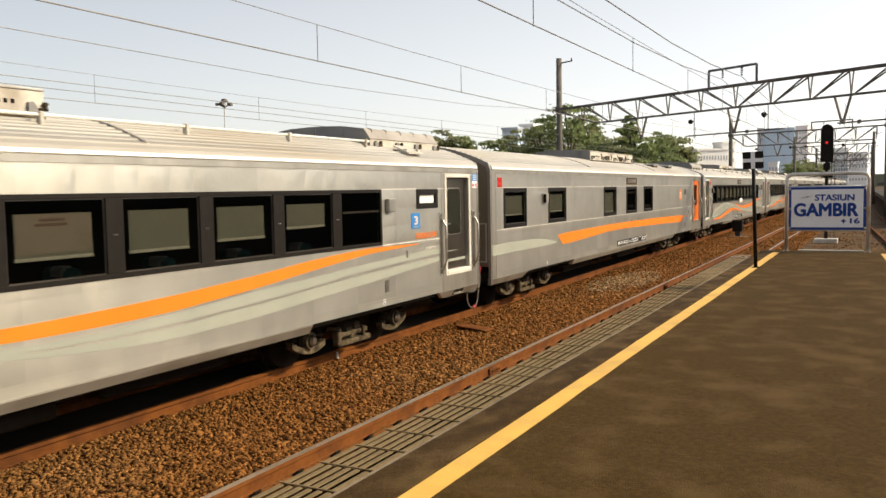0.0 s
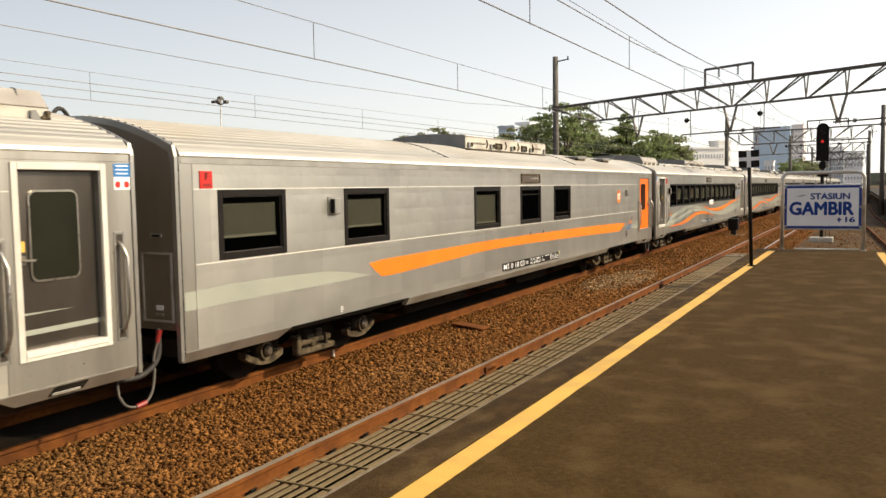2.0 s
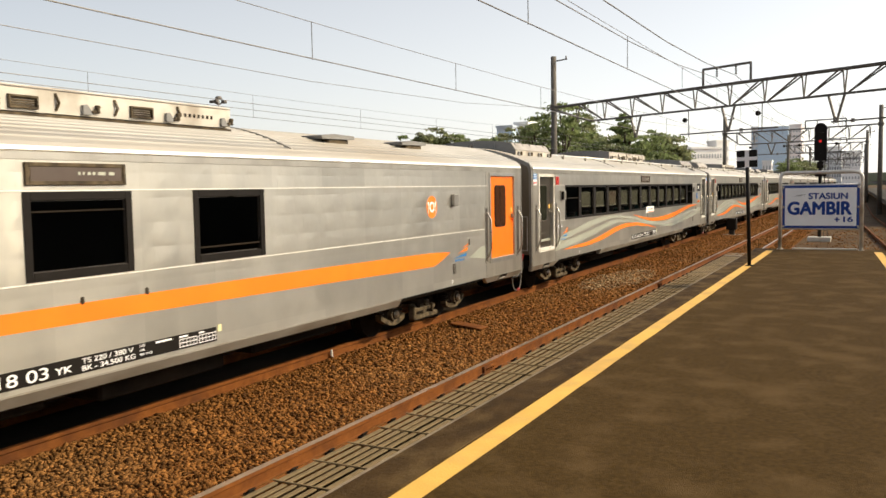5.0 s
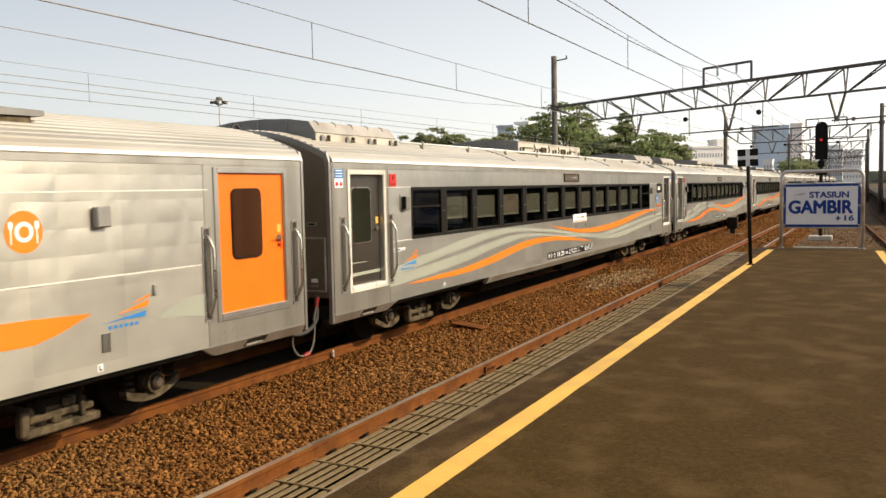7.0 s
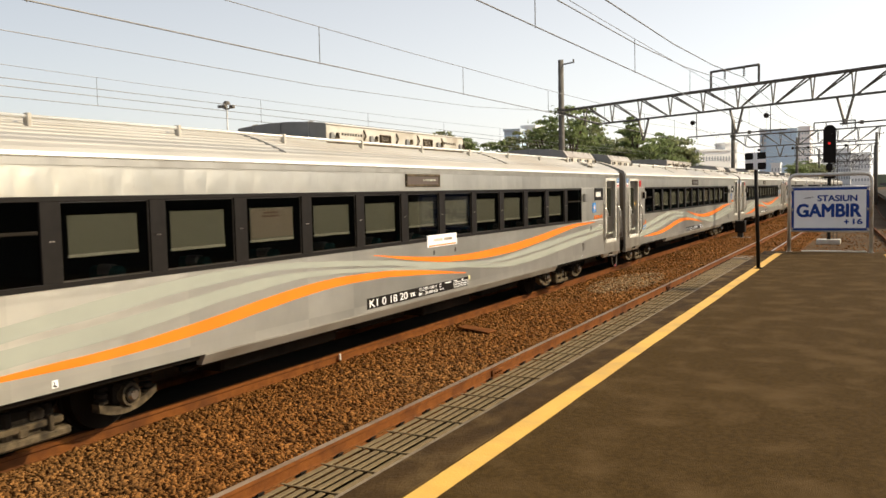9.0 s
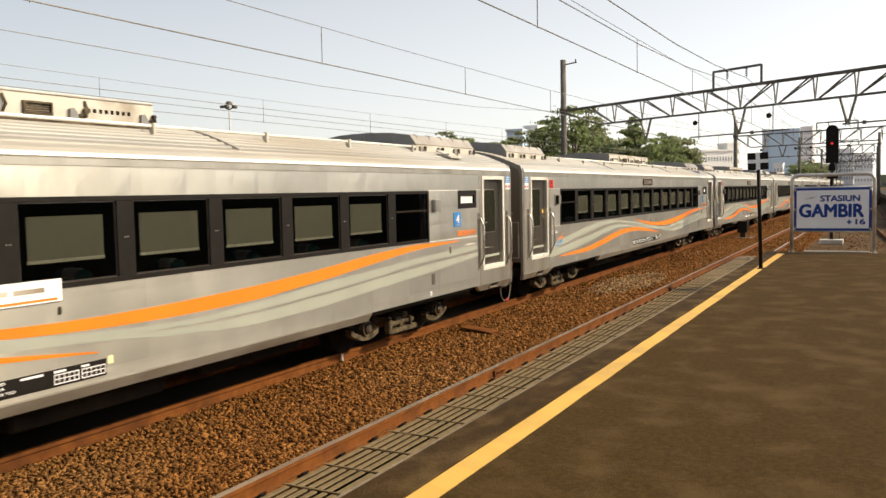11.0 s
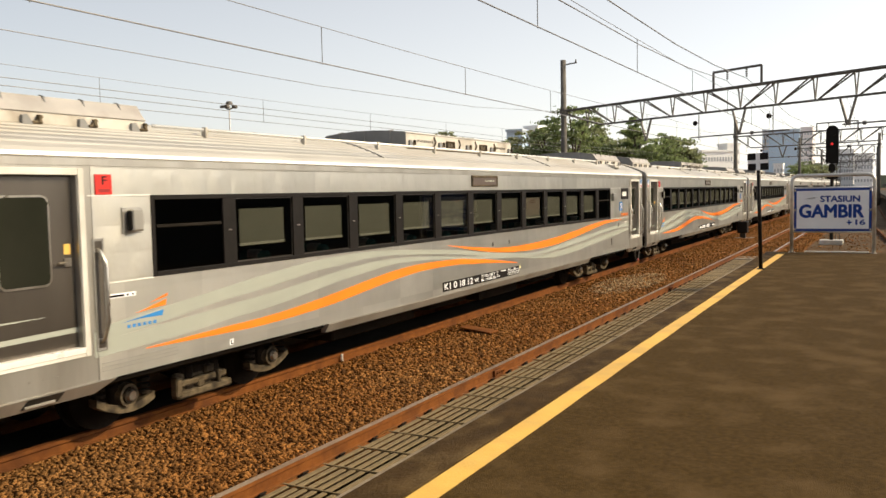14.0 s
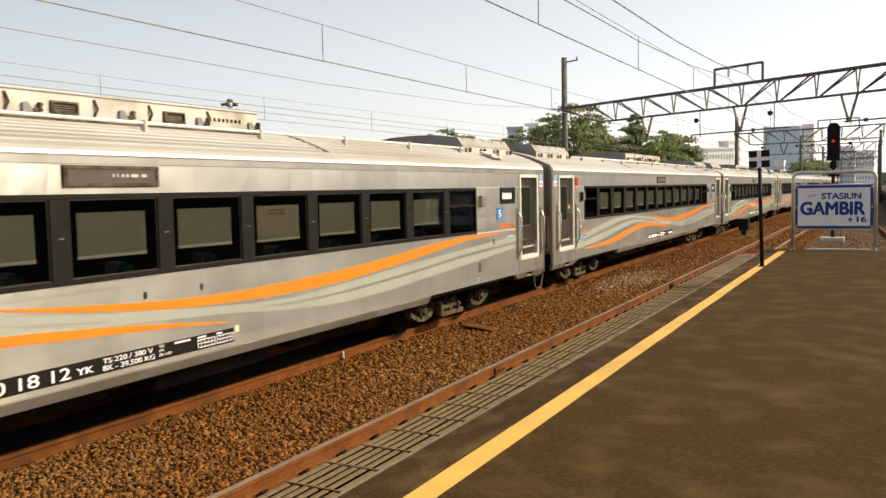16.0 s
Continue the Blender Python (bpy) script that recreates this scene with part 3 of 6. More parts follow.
def station_sign():
    cx, y, z0 = -1.07, 21.81, PLATFORM_Z
    s = empty("station_sign", cx, y, z0)
    tagged(s, "white and blue station name board in a steel tube frame", "station sign")
    bm = bmesh.new()
    a, top, r = 0.885, 1.84, 0.14
    pts = [(-a, 0, 0), (-a, 0, top - r)] + [(-a + r - r * math.cos(t), 0, top - r + r * math.sin(t)) for t in (0.4, 0.8, 1.2)] + [(-a + r, 0, top)]
    pts += [(a - r, 0, top)] + [(a - r + r * math.sin(t), 0, top - r + r * math.cos(t)) for t in (0.4, 0.8, 1.2)] + [(a, 0, top - r), (a, 0, 0)]
    tube(bm, [Vector(p) for p in pts], 0.042, 12)
    part("tube_frame", bm, GALVANISED, s, "bent galvanised steel tube", True)
    for zz in (0.50, 1.545):
        bm = bmesh.new()
        rod(bm, (-a, 0, zz), (a, 0, zz), 0.022)
        part("cross_rail", bm, GALVANISED, s, smooth=True)
    for x in (-a, a):
        bm = bmesh.new()
        box(bm, x - 0.07, x + 0.07, -0.07, 0.07, 0, 0.012, 0.004)
        part("foot_plate", bm, CHROME, s)
    bm = bmesh.new()
    box(bm, -0.83, 0.83, -0.055, -0.03, 0.515, 1.53, 0.006)
    b = part("board", bm, NAVY, s, "navy-edged board")
    bm = bmesh.new()
    box(bm, -0.775, 0.775, -0.060, -0.052, 0.575, 1.475)
    part("white_panel", bm, SIGN_WHITE, b, "white face of the board")
    for x in (-0.81, 0.81):
        for zz in (0.56, 1.02, 1.49):
            bm = bmesh.new()
            box(bm, x - 0.02, x + 0.02, -0.075, -0.05, zz - 0.025, zz + 0.025, 0.005)
            part("clamp", bm, CHROME, s)

    def at(x, z):
        return pose(x, -0.0635, z, 90, 0, 0)
    fitted("place_name", "GAMBIR", 1.40, 0.325, NAVY, b, at(-0.72, 0.83), 0.044)
    fitted("heading", "STASIUN", 0.85, 0.15, NAVY, b, at(-0.26, 1.205), 0.035)
    fitted("plus_mark", "+", 0.11, 0.11, NAVY, b, at(0.31, 0.67), 0.04)
    fitted("height_mark", "16", 0.21, 0.13, NAVY, b, at(0.495, 0.665), 0.035)
    bm = bmesh.new()
    pts = [(-0.58, 1.285), (-0.42, 1.315), (-0.30, 1.322), (-0.42, 1.300)]
    bm.faces.new([bm.verts.new((x, -0.0615, z)) for x, z in pts])
    pts = [(-0.62, 1.265), (-0.45, 1.292), (-0.34, 1.296), (-0.48, 1.278)]
    bm.faces.new([bm.verts.new((x, -0.0615, z)) for x, z in pts])
    part("emblem", bm, AC_END, b, "small grey swoosh")


def stop_post():
    s = empty("marker_post", -2.09, 17.19, PLATFORM_Z)
    s.matrix_basis = pose(-2.09, 17.19, PLATFORM_Z, 0, -1.6, 0)
    tagged(s, "black post with a black plate bearing a white cross", "marker post")
    bm = bmesh.new()
    rod(bm, (0, 0, 0), (0, 0, 2.2), 0.036, seg=12)
    part("pole", bm, BLACK, s, smooth=True)
    bm = bmesh.new()
    box(bm, -0.19, 0.19, -0.05, -0.035, 1.915, 2.245, 0.004)
    pl = part("plate", bm, BLACK, s)
    bm = bmesh.new()
    box(bm, -0.038, 0.038, -0.056, -0.049, 1.918, 2.242)
    part("upright_stroke", bm, SIGN_WHITE, pl, "white stroke of the cross")
    bm = bmesh.new()
    box(bm, -0.187, 0.187, -0.058, -0.0505, 2.045, 2.115)
    part("cross_stroke", bm, SIGN_WHITE, pl, "white stroke of the cross")
    bm = bmesh.new()
    rod(bm, (0, 0, 0), (0, 0, 0.02), 0.075, seg=12)
    part("base_flange", bm, BLACK, s)


def signal():
    s = empty("railway_signal", -1.9, 38.3, -0.13)
    tagged(s, "black colour-light signal on a mast, lit red", "railway signal")
    bm = bmesh.new()
    box(bm, -0.45, 0.45, -0.3, 0.3, 0, 0.20, 0.02)
    part("concrete_foot", bm, WHITE_TRIM, s, "pale concrete foot")
    bm = bmesh.new()
    rod(bm, (0, 0, 0.1), (0, 0, 3.5), 0.075)
    part("mast", bm, BLACK, s, smooth=True)
    bm = bmesh.new()
    prof = [(-0.24, 3.36), (0.24, 3.36)] + [(0.24 * math.cos(t), 4.68 + 0.24 * math.sin(t)) for t in np.linspace(0, math.pi, 12)]
    extrude_profile(bm, prof, -0.12, 0.05)
    part("backboard", bm, BLACK, s)
    for i, z in enumerate((4.60, 4.16, 3.72)):
        bm = bmesh.new()
        rod(bm, (0, -0.12, z), (0, -0.30, z), 0.115, 0.125, 16)
        part("hood", bm, BLACK, s)
        bm = bmesh.new()
        rod(bm, (0, -0.295, z), (0, -0.306, z), 0.055 if i == 1 else 0.06, seg=16)
        part("lens", bm, LAMP_RED if i == 1 else BLACK, s, "lit red lens" if i == 1 else "dark unlit lens")
    bm = bmesh.new()
    box(bm, -0.13, 0.13, -0.14, 0.1, 3.05, 3.33, 0.02)
    part("route_box", bm, BLACK, s)
    bm = bmesh.new()
    for x in (0.16, 0.30):
        rod(bm, (x, 0.12, 0.2), (x, 0.12, 3.6), 0.018, seg=6)
    for k in range(11):
        rod(bm, (0.16, 0.12, 0.45 + 0.28 * k), (0.30, 0.12, 0.45 + 0.28 * k), 0.012, seg=6)
    part("ladder", bm, GANTRY, s)
    bm = bmesh.new()
    box(bm, -0.20, 0.24, -0.15, 0.2, 2.72, 2.92, 0.02)
    part("junction_box", bm, BLACK, s)


# ---- overhead line ----
def gantry(left, right, z_top, z_bot, pole_top, pole_r, posts, flip, hangers, label, portal=None):
    (lx, ly), (rx, ry) = left, right
    g = empty("catenary_gantry", lx, ly, -0.28)
    tagged(g, label, "catenary gantry", "gantries over the tracks")

    def P(u, z, off=0.0):
        d = Vector((rx - lx, ry - ly, 0)).normalized()
        n = Vector((-d.y, d.x, 0))
        return Vector(((rx - lx) * u, (ry - ly) * u, z + 0.28)) + n * off
    for u in (0, 1):
        bm = bmesh.new()
        rod(bm, P(u, -0.28), P(u, pole_top), pole_r * 1.12, pole_r * 0.9, 14)
        p = part("pole", bm, POLE, g, "round concrete pole", True)
        bm = bmesh.new()
        bar(bm, P(u, pole_top - 0.25) + Vector((0.1, 0, 0)), P(u, pole_top - 0.18) + Vector((0.75, 0, 0)), 0.06)
        rod(bm, P(u, pole_top - 0.18) + Vector((0.7, 0, 0)), P(u, pole_top - 0.02) + Vector((0.7, 0, 0)), 0.04, seg=8)
        part("pole_bracket", bm, GANTRY, p)
        bm = bmesh.new()
        rod(bm, P(u, z_top - 0.12), P(u, z_top + 0.12), pole_r * 1.35, seg=14)
        part("pole_collar", bm, GANTRY, p)
    w = 0.15
    bm = bmesh.new()
    bar(bm, P(0.11, z_bot), P(0.93, z_bot), 0.085)
    part("bottom_chord", bm, GANTRY, g)
    for off in (-w, w):
        bm = bmesh.new()
        bar(bm, P(0, z_top, off), P(1, z_top, off), 0.085)
        part("top_chord", bm, GANTRY, g)
        bm = bmesh.new()
        bar(bm, P(0, z_top - 0.1, off), P(0.11, z_bot), 0.06)
        part("end_brace", bm, GANTRY, g)
    for i, u in enumerate(posts):
        for off in (-w, w):
            bm = bmesh.new()
            bar(bm, P(u, z_top, off), P(u, z_bot), 0.042)
            part("post", bm, GANTRY, g)
        if i + 1 < len(posts):
            v = posts[i + 1]
            up, dn = (u + 0.004, v - 0.004) if i < flip else (v - 0.004, u + 0.004)
            for off in (-w, w):
                bm = bmesh.new()
                bar(bm, P(up, z_top, off), P(dn, z_bot), 0.05)
                part("diagonal", bm, GANTRY, g)
    span = Vector((rx - lx, ry - ly)).length
    hw = 0.33 / span
    for u, drop, left_arm, right_arm in hangers:
        bm = bmesh.new()
        for du in (-hw, hw):
            bar(bm, P(u + du, z_bot), P(u + du * 0.15, z_bot - drop), 0.07)
        rod(bm, P(u, z_bot - drop - 0.14), P(u, z_bot - drop + 0.06), 0.085, seg=10)
        h = part("hanger", bm, GANTRY, g, "vee-shaped wire hanger")
        zv = z_bot - drop - 0.10
        lo, hi = left_arm / span, right_arm / span
        if not right_arm:
            continue
        bm = bmesh.new()
        bar(bm, P(u - lo, zv), P(u + hi, zv), 0.055)
        part("registration_beam", bm, GANTRY, h)
        for du, dy in ((-lo * 0.83, 0.0), (hi * 0.69, 0.0)) if left_arm > 1 else ():
            bm = bmesh.new()
            rod(bm, P(u + du, zv - 0.12), P(u + du, z_bot), 0.02, seg=6)
            part("hanger_rod", bm, GANTRY, h)
            bm = bmesh.new()
            bmesh.ops.create_icosphere(bm, subdivisions=2, radius=0.11, matrix=Matrix.Translation(P(u + du, zv + 0.62) + Vector((-0.16, 0, 0))))
            bar(bm, P(u + du, zv + 0.62), P(u + du, zv + 0.62) + Vector((-0.16, 0, 0)), 0.03)
            part("pulley", bm, UNDER, h)
        for k in range(3):
            bm = bmesh.new()
            q = P(u + hi * 0.25 + k * 0.05 / span, zv)
            rod(bm, q - Vector((0.02, 0, 0)), q + Vector((0.02, 0, 0)), 0.075, seg=8)
            part("insulator", bm, POLE, h)
    if portal:
        u0, u1, h = portal
        for name, a, b in (("portal_leg", P(u0, z_top), P(u0, z_top + h)), ("portal_leg", P(u1, z_top), P(u1, z_top + h)), ("portal_beam", P(u0, z_top + h), P(u1, z_top + h))):
            bm = bmesh.new()
            bar(bm, a, b, 0.09)
            part(name, bm, GANTRY, g)
        for u in (u0 * 0.7 + u1 * 0.3, u0 * 0.3 + u1 * 0.7):
            bm = bmesh.new()
            for k in range(4):
                rod(bm, P(u, z_top + h - 0.06 - 0.09 * k), P(u, z_top + h - 0.12 - 0.09 * k), 0.06, 0.03, 8)
            part("insulator", bm, POLE, g)
    return g


def wire_mesh(pts, r):
    bm = bmesh.new()
    tube(bm, [Vector(p) for p in pts], r, 5)
    return bm


def catenary(x, z_contact, z_mess, y_first, y0, y1, label, r=0.009):
    c = empty("catenary", x, 0, 0)
    tagged(c, label, "overhead wire", "overhead wires")
    span = 45.0

    def mess(y):
        k = ((y - 37) % span) / span - 0.5
        return z_mess + 0.55 * (4 * k * k) * 0.5
    part("contact_wire", wire_mesh([(0, y, z_contact) for y in (y0, y1)], r), WIRE, c)
    ys = np.linspace(y0, y1, 40)
    part("messenger_wire", wire_mesh([(0, y, mess(y)) for y in ys], r * 0.65), WIRE, c)
    y = y_first - 10
    while y < min(y1, 70):
        if y >= y0:
            part("dropper", wire_mesh([(0, y, z_contact - 0.02), (0, y, mess(y))], r * 0.7), POLE, c)
        y += 5.0


def loose_wire(pts, label, r=0.009):
    bm = wire_mesh([Vector(p) for p in pts], r)
    tagged(part("feeder_wire", bm, WIRE), label, "overhead wire", "overhead wires")


def overhead():
    gantry((-15.2, 43), (6.6, 30.8), 6.56, 5.64, 9.25, 0.16, [0.074, 0.152, 0.226, 0.301, 0.376, 0.449, 0.517, 0.587, 0.654, 0.722, 0.79, 0.86, 0.93], 5, ((0.235, 0.88, 0, 0), (0.446, 0.95, 2.55, 2.4), (0.641, 0.92, 0.2, 2.4), (0.85, 0.85, 2.5, 2.4)), "lattice steel gantry on concrete poles over the tracks", (0.393, 0.490, 0.77))
    gantry((-11.2, 75), (0.56, 70.5), 6.6, 5.6, 8.0, 0.165, [0.090, 0.211, 0.333, 0.454, 0.576, 0.697, 0.819, 0.940], 3, ((0.33, 0.8, 2.0, 1.8), (0.66, 0.8, 2.0, 1.8)), "lattice steel gantry further along the line", (0.55, 0.8, 0.6))
    gantry((-9.2, 112), (-0.5, 108), 6.9, 5.9, 8.2, 0.17, [0.090, 0.232, 0.373, 0.515, 0.657, 0.798, 0.940], 3, ((0.33, 0.8, 2.0, 1.8), (0.66, 0.8, 2.0, 1.8)), "distant lattice steel gantry over the line", (0.5, 0.75, 0.6))
    gantry((-9.0, 150), (-0.9, 146), 7.0, 6.0, 8.2, 0.18, [0.090, 0.232, 0.373, 0.515, 0.657, 0.798, 0.940], 3, ((0.5, 0.8, 2.0, 1.8),), "distant lattice steel gantry over the line")
    gantry((-9.5, 195), (-1.0, 190), 7.4, 6.2, 9.0, 0.2, [0.090, 0.232, 0.373, 0.515, 0.657, 0.798, 0.940], 3, ((0.5, 0.8, 2.0, 1.8),), "very distant lattice steel gantry over the line")
    catenary(TRACK_TRAIN, 4.36, 4.90, 10.7, -8, 200, "contact and messenger wires over the train's track")
    catenary(TRACK_NEAR, 4.47, 5.06, 10.4, -8, 200, "contact and messenger wires over the platform track")
    catenary(-13.9, 4.21, 4.76, 11.8, -8, 200, "thin contact and messenger wires over a far track", 0.007)
    catenary(-1.2, 4.6, 5.2, 12.0, 33, 200, "wires over the track on the other platform side", 0.008)
    loose_wire([(-15.2, -6, 5.75), (-15.2, 10.7, 5.67), (-15.2, 21, 5.65), (-15.2, 32, 5.9), (-15.1, 42.8, 6.5), (-11.2, 75, 6.7)], "feeder wire sagging to the gantry pole", 0.009)
    loose_wire([(-17.5, -6, 5.1), (-17.5, 24, 5.12), (-17.5, 50, 5.2), (-14, 200, 6)], "thin far feeder wire beyond the train", 0.009)
    loose_wire([(-17.5, -6, 4.95), (-17.5, 24, 4.92), (-17.5, 50, 5.0), (-14, 200, 5.8)], "thin far feeder wire beyond the train", 0.009)
    loose_wire([(-6.06, -6, 6.6), (-6.06, 5, 6.38), (-6.06, 16.92, 6.31), (-6.06, 23.3, 6.33), (-6.06, 30, 6.5), (-6.06, 37.88, 6.92), (-6.3, 55, 6.6), (-6.5, 72.5, 7.0), (-5, 110, 7.1)], "thick feeder wire running to the gantry portal", 0.014)
    loose_wire([(-5.16, -6, 6.6), (-5.16, 5, 6.38), (-5.16, 17.35, 6.29), (-5.16, 23.9, 6.32), (-5.16, 30, 6.5), (-5.16, 37.38, 6.89), (-5.1, 55, 6.6), (-5.0, 72, 7.0), (-4, 110, 7.1)], "thick feeder wire running to the gantry portal", 0.016)
    # floodlight mast far behind the train
    s = empty("floodlight_mast", -44.7, 50, -0.28)
    tagged(s, "slim far floodlight mast with a ring of lamps", "light mast")
    bm = bmesh.new()
    rod(bm, (0, 0, 0), (0, 0, 9.9), 0.09, 0.05, 8)
    part("mast", bm, GALVANISED, s)
    for k in range(5):
        t = k * 1.2566
        bm = bmesh.new()
        bar(bm, (0, 0, 9.3), (0.5 * math.cos(t), 0.5 * math.sin(t), 9.55), 0.05)
        box(bm, 0.5 * math.cos(t) - 0.16, 0.5 * math.cos(t) + 0.16, 0.5 * math.sin(t) - 0.12, 0.5 * math.sin(t) + 0.12, 9.45, 9.65, 0.02)
        part("lamp_head", bm, GANTRY, s)
    bm = bmesh.new()
    rod(bm, (0, 0, 9.75), (0, 0, 9.95), 0.3, 0.2, 10)
    part("cap", bm, GANTRY, s)


# ---- distance ----
def tree(x, y, height, radius, seed, leafmat, label, clumps=46, flat=0.55):
    rng = np.random.default_rng(seed)
    t = empty("tree", x, y, -0.3)
    tagged(t, label, "tree", "trees beyond the tracks")
    bm = bmesh.new()
    fork = height * 0.42
    rod(bm, (0, 0, 0), (0.1, 0, fork), 0.32, 0.2, 9)
    tips = []
    for k in range(8):
        a = k * 0.785 + rng.uniform(-0.3, 0.3)
        e = Vector((math.cos(a) * radius * rng.uniform(0.4, 0.75), math.sin(a) * radius * rng.uniform(0.4, 0.75), height * rng.uniform(0.66, 0.9)))
        mid = Vector((e.x * 0.45, e.y * 0.45, fork + (e.z - fork) * 0.6))
        rod(bm, (0.1, 0, fork), mid, 0.13, 0.08, 6)
        rod(bm, mid, e, 0.08, 0.03, 6)
        tips += [mid, e]
    part("trunk", bm, BARK, t)
    cs, spread = [], []
    for k in range(clumps):
        if k < len(tips):
            p = np.array(tips[k]) + rng.normal(0, radius * 0.08, 3)
        else:
            a, rr = rng.uniform(0, 6.283), radius * rng.uniform(0.05, 1.0) ** 0.6
            p = np.array([math.cos(a) * rr, math.sin(a) * rr, height * (0.975 - 0.16 * (rr / radius) ** 2 - rng.choice([0.0, 0.10, 0.22, 0.34, 0.46]) * rng.uniform(0.85, 1.1))])
        cs.append(p)
        spread.append(radius * rng.uniform(0.10, 0.22))
    per = 58
    n = clumps * per
    sp = np.repeat(np.array(spread), per)[:, None]
    cen = np.repeat(np.array(cs), per, 0) + rng.normal(0, 1, (n, 3)) * sp * np.array([1.0, 1.0, 0.26])
    u = rng.normal(0, 1, (n, 3))
    u /= np.linalg.norm(u, axis=1, keepdims=True)
    w = rng.normal(0, 1, (n, 3)) + np.array([0, 0, 0.6])
    v = np.cross(u, w)
    v /= np.linalg.norm(v, axis=1, keepdims=True)
    s = rng.uniform(0.10, 0.22, (n, 1))
    co = np.stack([cen - u * s, cen - v * s * 0.55, cen + u * s, cen + v * s * 0.55], 1).reshape(-1, 3)
    me = bpy.data.meshes.new("crown")
    me.vertices.add(n * 4)
    me.vertices.foreach_set("co", co.reshape(-1))
    me.loops.add(n * 4)
    me.loops.foreach_set("vertex_index", np.arange(n * 4))
    me.polygons.add(n)
    me.polygons.foreach_set("loop_start", np.arange(0, n * 4, 4))
    me.update(calc_edges=True)
    me.materials.append(leafmat)
    part("crown", me, None, t)


def trees():
    spots = [(-34.48, 66, 7.7, 1.7), (-33.65, 70, 7.2, 0.9), (-32.87, 74, 7.4, 1.6), (-29.02, 72, 8.1, 1.6), (-26.29, 70, 8.5, 1.6), (-22.48, 66, 9.2, 2.2), (-23.61, 74, 9.0, 1.6), (-24.07, 78, 7.3, 2.1), (-20.27, 76, 9.0, 1.0), (-19.95, 72, 6.8, 2.1), (-17.67, 78, 7.8, 1.8), (-17.02, 70, 6.5, 2.1), (-15.56, 74, 6.4, 1.5), (-15.64, 80, 5.8, 0.9), (-11.0, 150, 6.3, 2.2), (-11.0, 170, 6.4, 2.6), (-11.5, 140, 5.6, 2.0), (-31.2, 68, 5.6, 1.9), (-28.2, 69, 5.9, 2.1), (-25.2, 70, 6.2, 2.2), (-22.0, 70, 6.2, 2.3), (-18.8, 69, 5.6, 2.2), (-16.0, 68, 5.0, 2.0), (-37.2, 66, 7.2, 1.3), (-35.6, 67, 7.3, 1.6), (-33.2, 67, 7.2, 1.5), (-18.4, 70, 8.3, 0.9), (-9.4, 146, 5.5, 1.8)]
    for i, (x, y, h, r) in enumerate(spots):
        tree(x, y, h + 0.4, r * 1.05, 30 + i, LEAF if i % 3 else LEAF_DRY, "leafy green tree behind the railway line" if i % 3 else "olive-green spreading tree behind the railway line", clumps=30 + int(r * 17))


def building(name, x0, x1, y, depth, h, wall, glassmat, cols, rows, label, ww=0.5, wh=0.55, turn=0.0, roof=None):
    b = empty(name, (x0 + x1) / 2, y, -0.3)
    b.rotation_euler = (0, 0, radians(turn))
    tagged(b, label, "building", "distant buildings")
    half = (x1 - x0) / 2
    bm = bmesh.new()
    box(bm, -half, half, 0, depth, 0, h)
    part("wall", bm, wall, b)
    bm = bmesh.new()
    box(bm, -half - 0.2, half + 0.2, -0.3, depth + 0.2, h, h + max(0.5, h * 0.03))
    part("roof", bm, roof or wall, b)
    cw, ch = 2 * half / cols, h * 0.93 / rows
    bm = bmesh.new()
    box(bm, -cw * ww / 2, cw * ww / 2, -0.08, 0.12, -ch * wh / 2, ch * wh / 2)
    me = mesh_of("window", bm, glassmat)
    for i in range(cols):
        for k in range(rows):
            ob = part("window", me, parent=b)
            ob.location = (-half + cw * (i + 0.5), 0, h * 0.03 + ch * (k + 0.5))
    # side windows
    sc = max(2, int(depth / cw))
    bm = bmesh.new()
    sw = depth / sc
    box(bm, -0.12, 0.08, -sw * ww / 2, sw * ww / 2, -ch * wh / 2, ch * wh / 2)
    me = mesh_of("window", bm, glassmat)
    for i in range(sc):
        for k in range(rows):
            ob = part("window", me, parent=b)
            ob.location = (half if turn <= 0 else -half + 0.04, sw * (i + 0.5), h * 0.03 + ch * (k + 0.5))
    return b


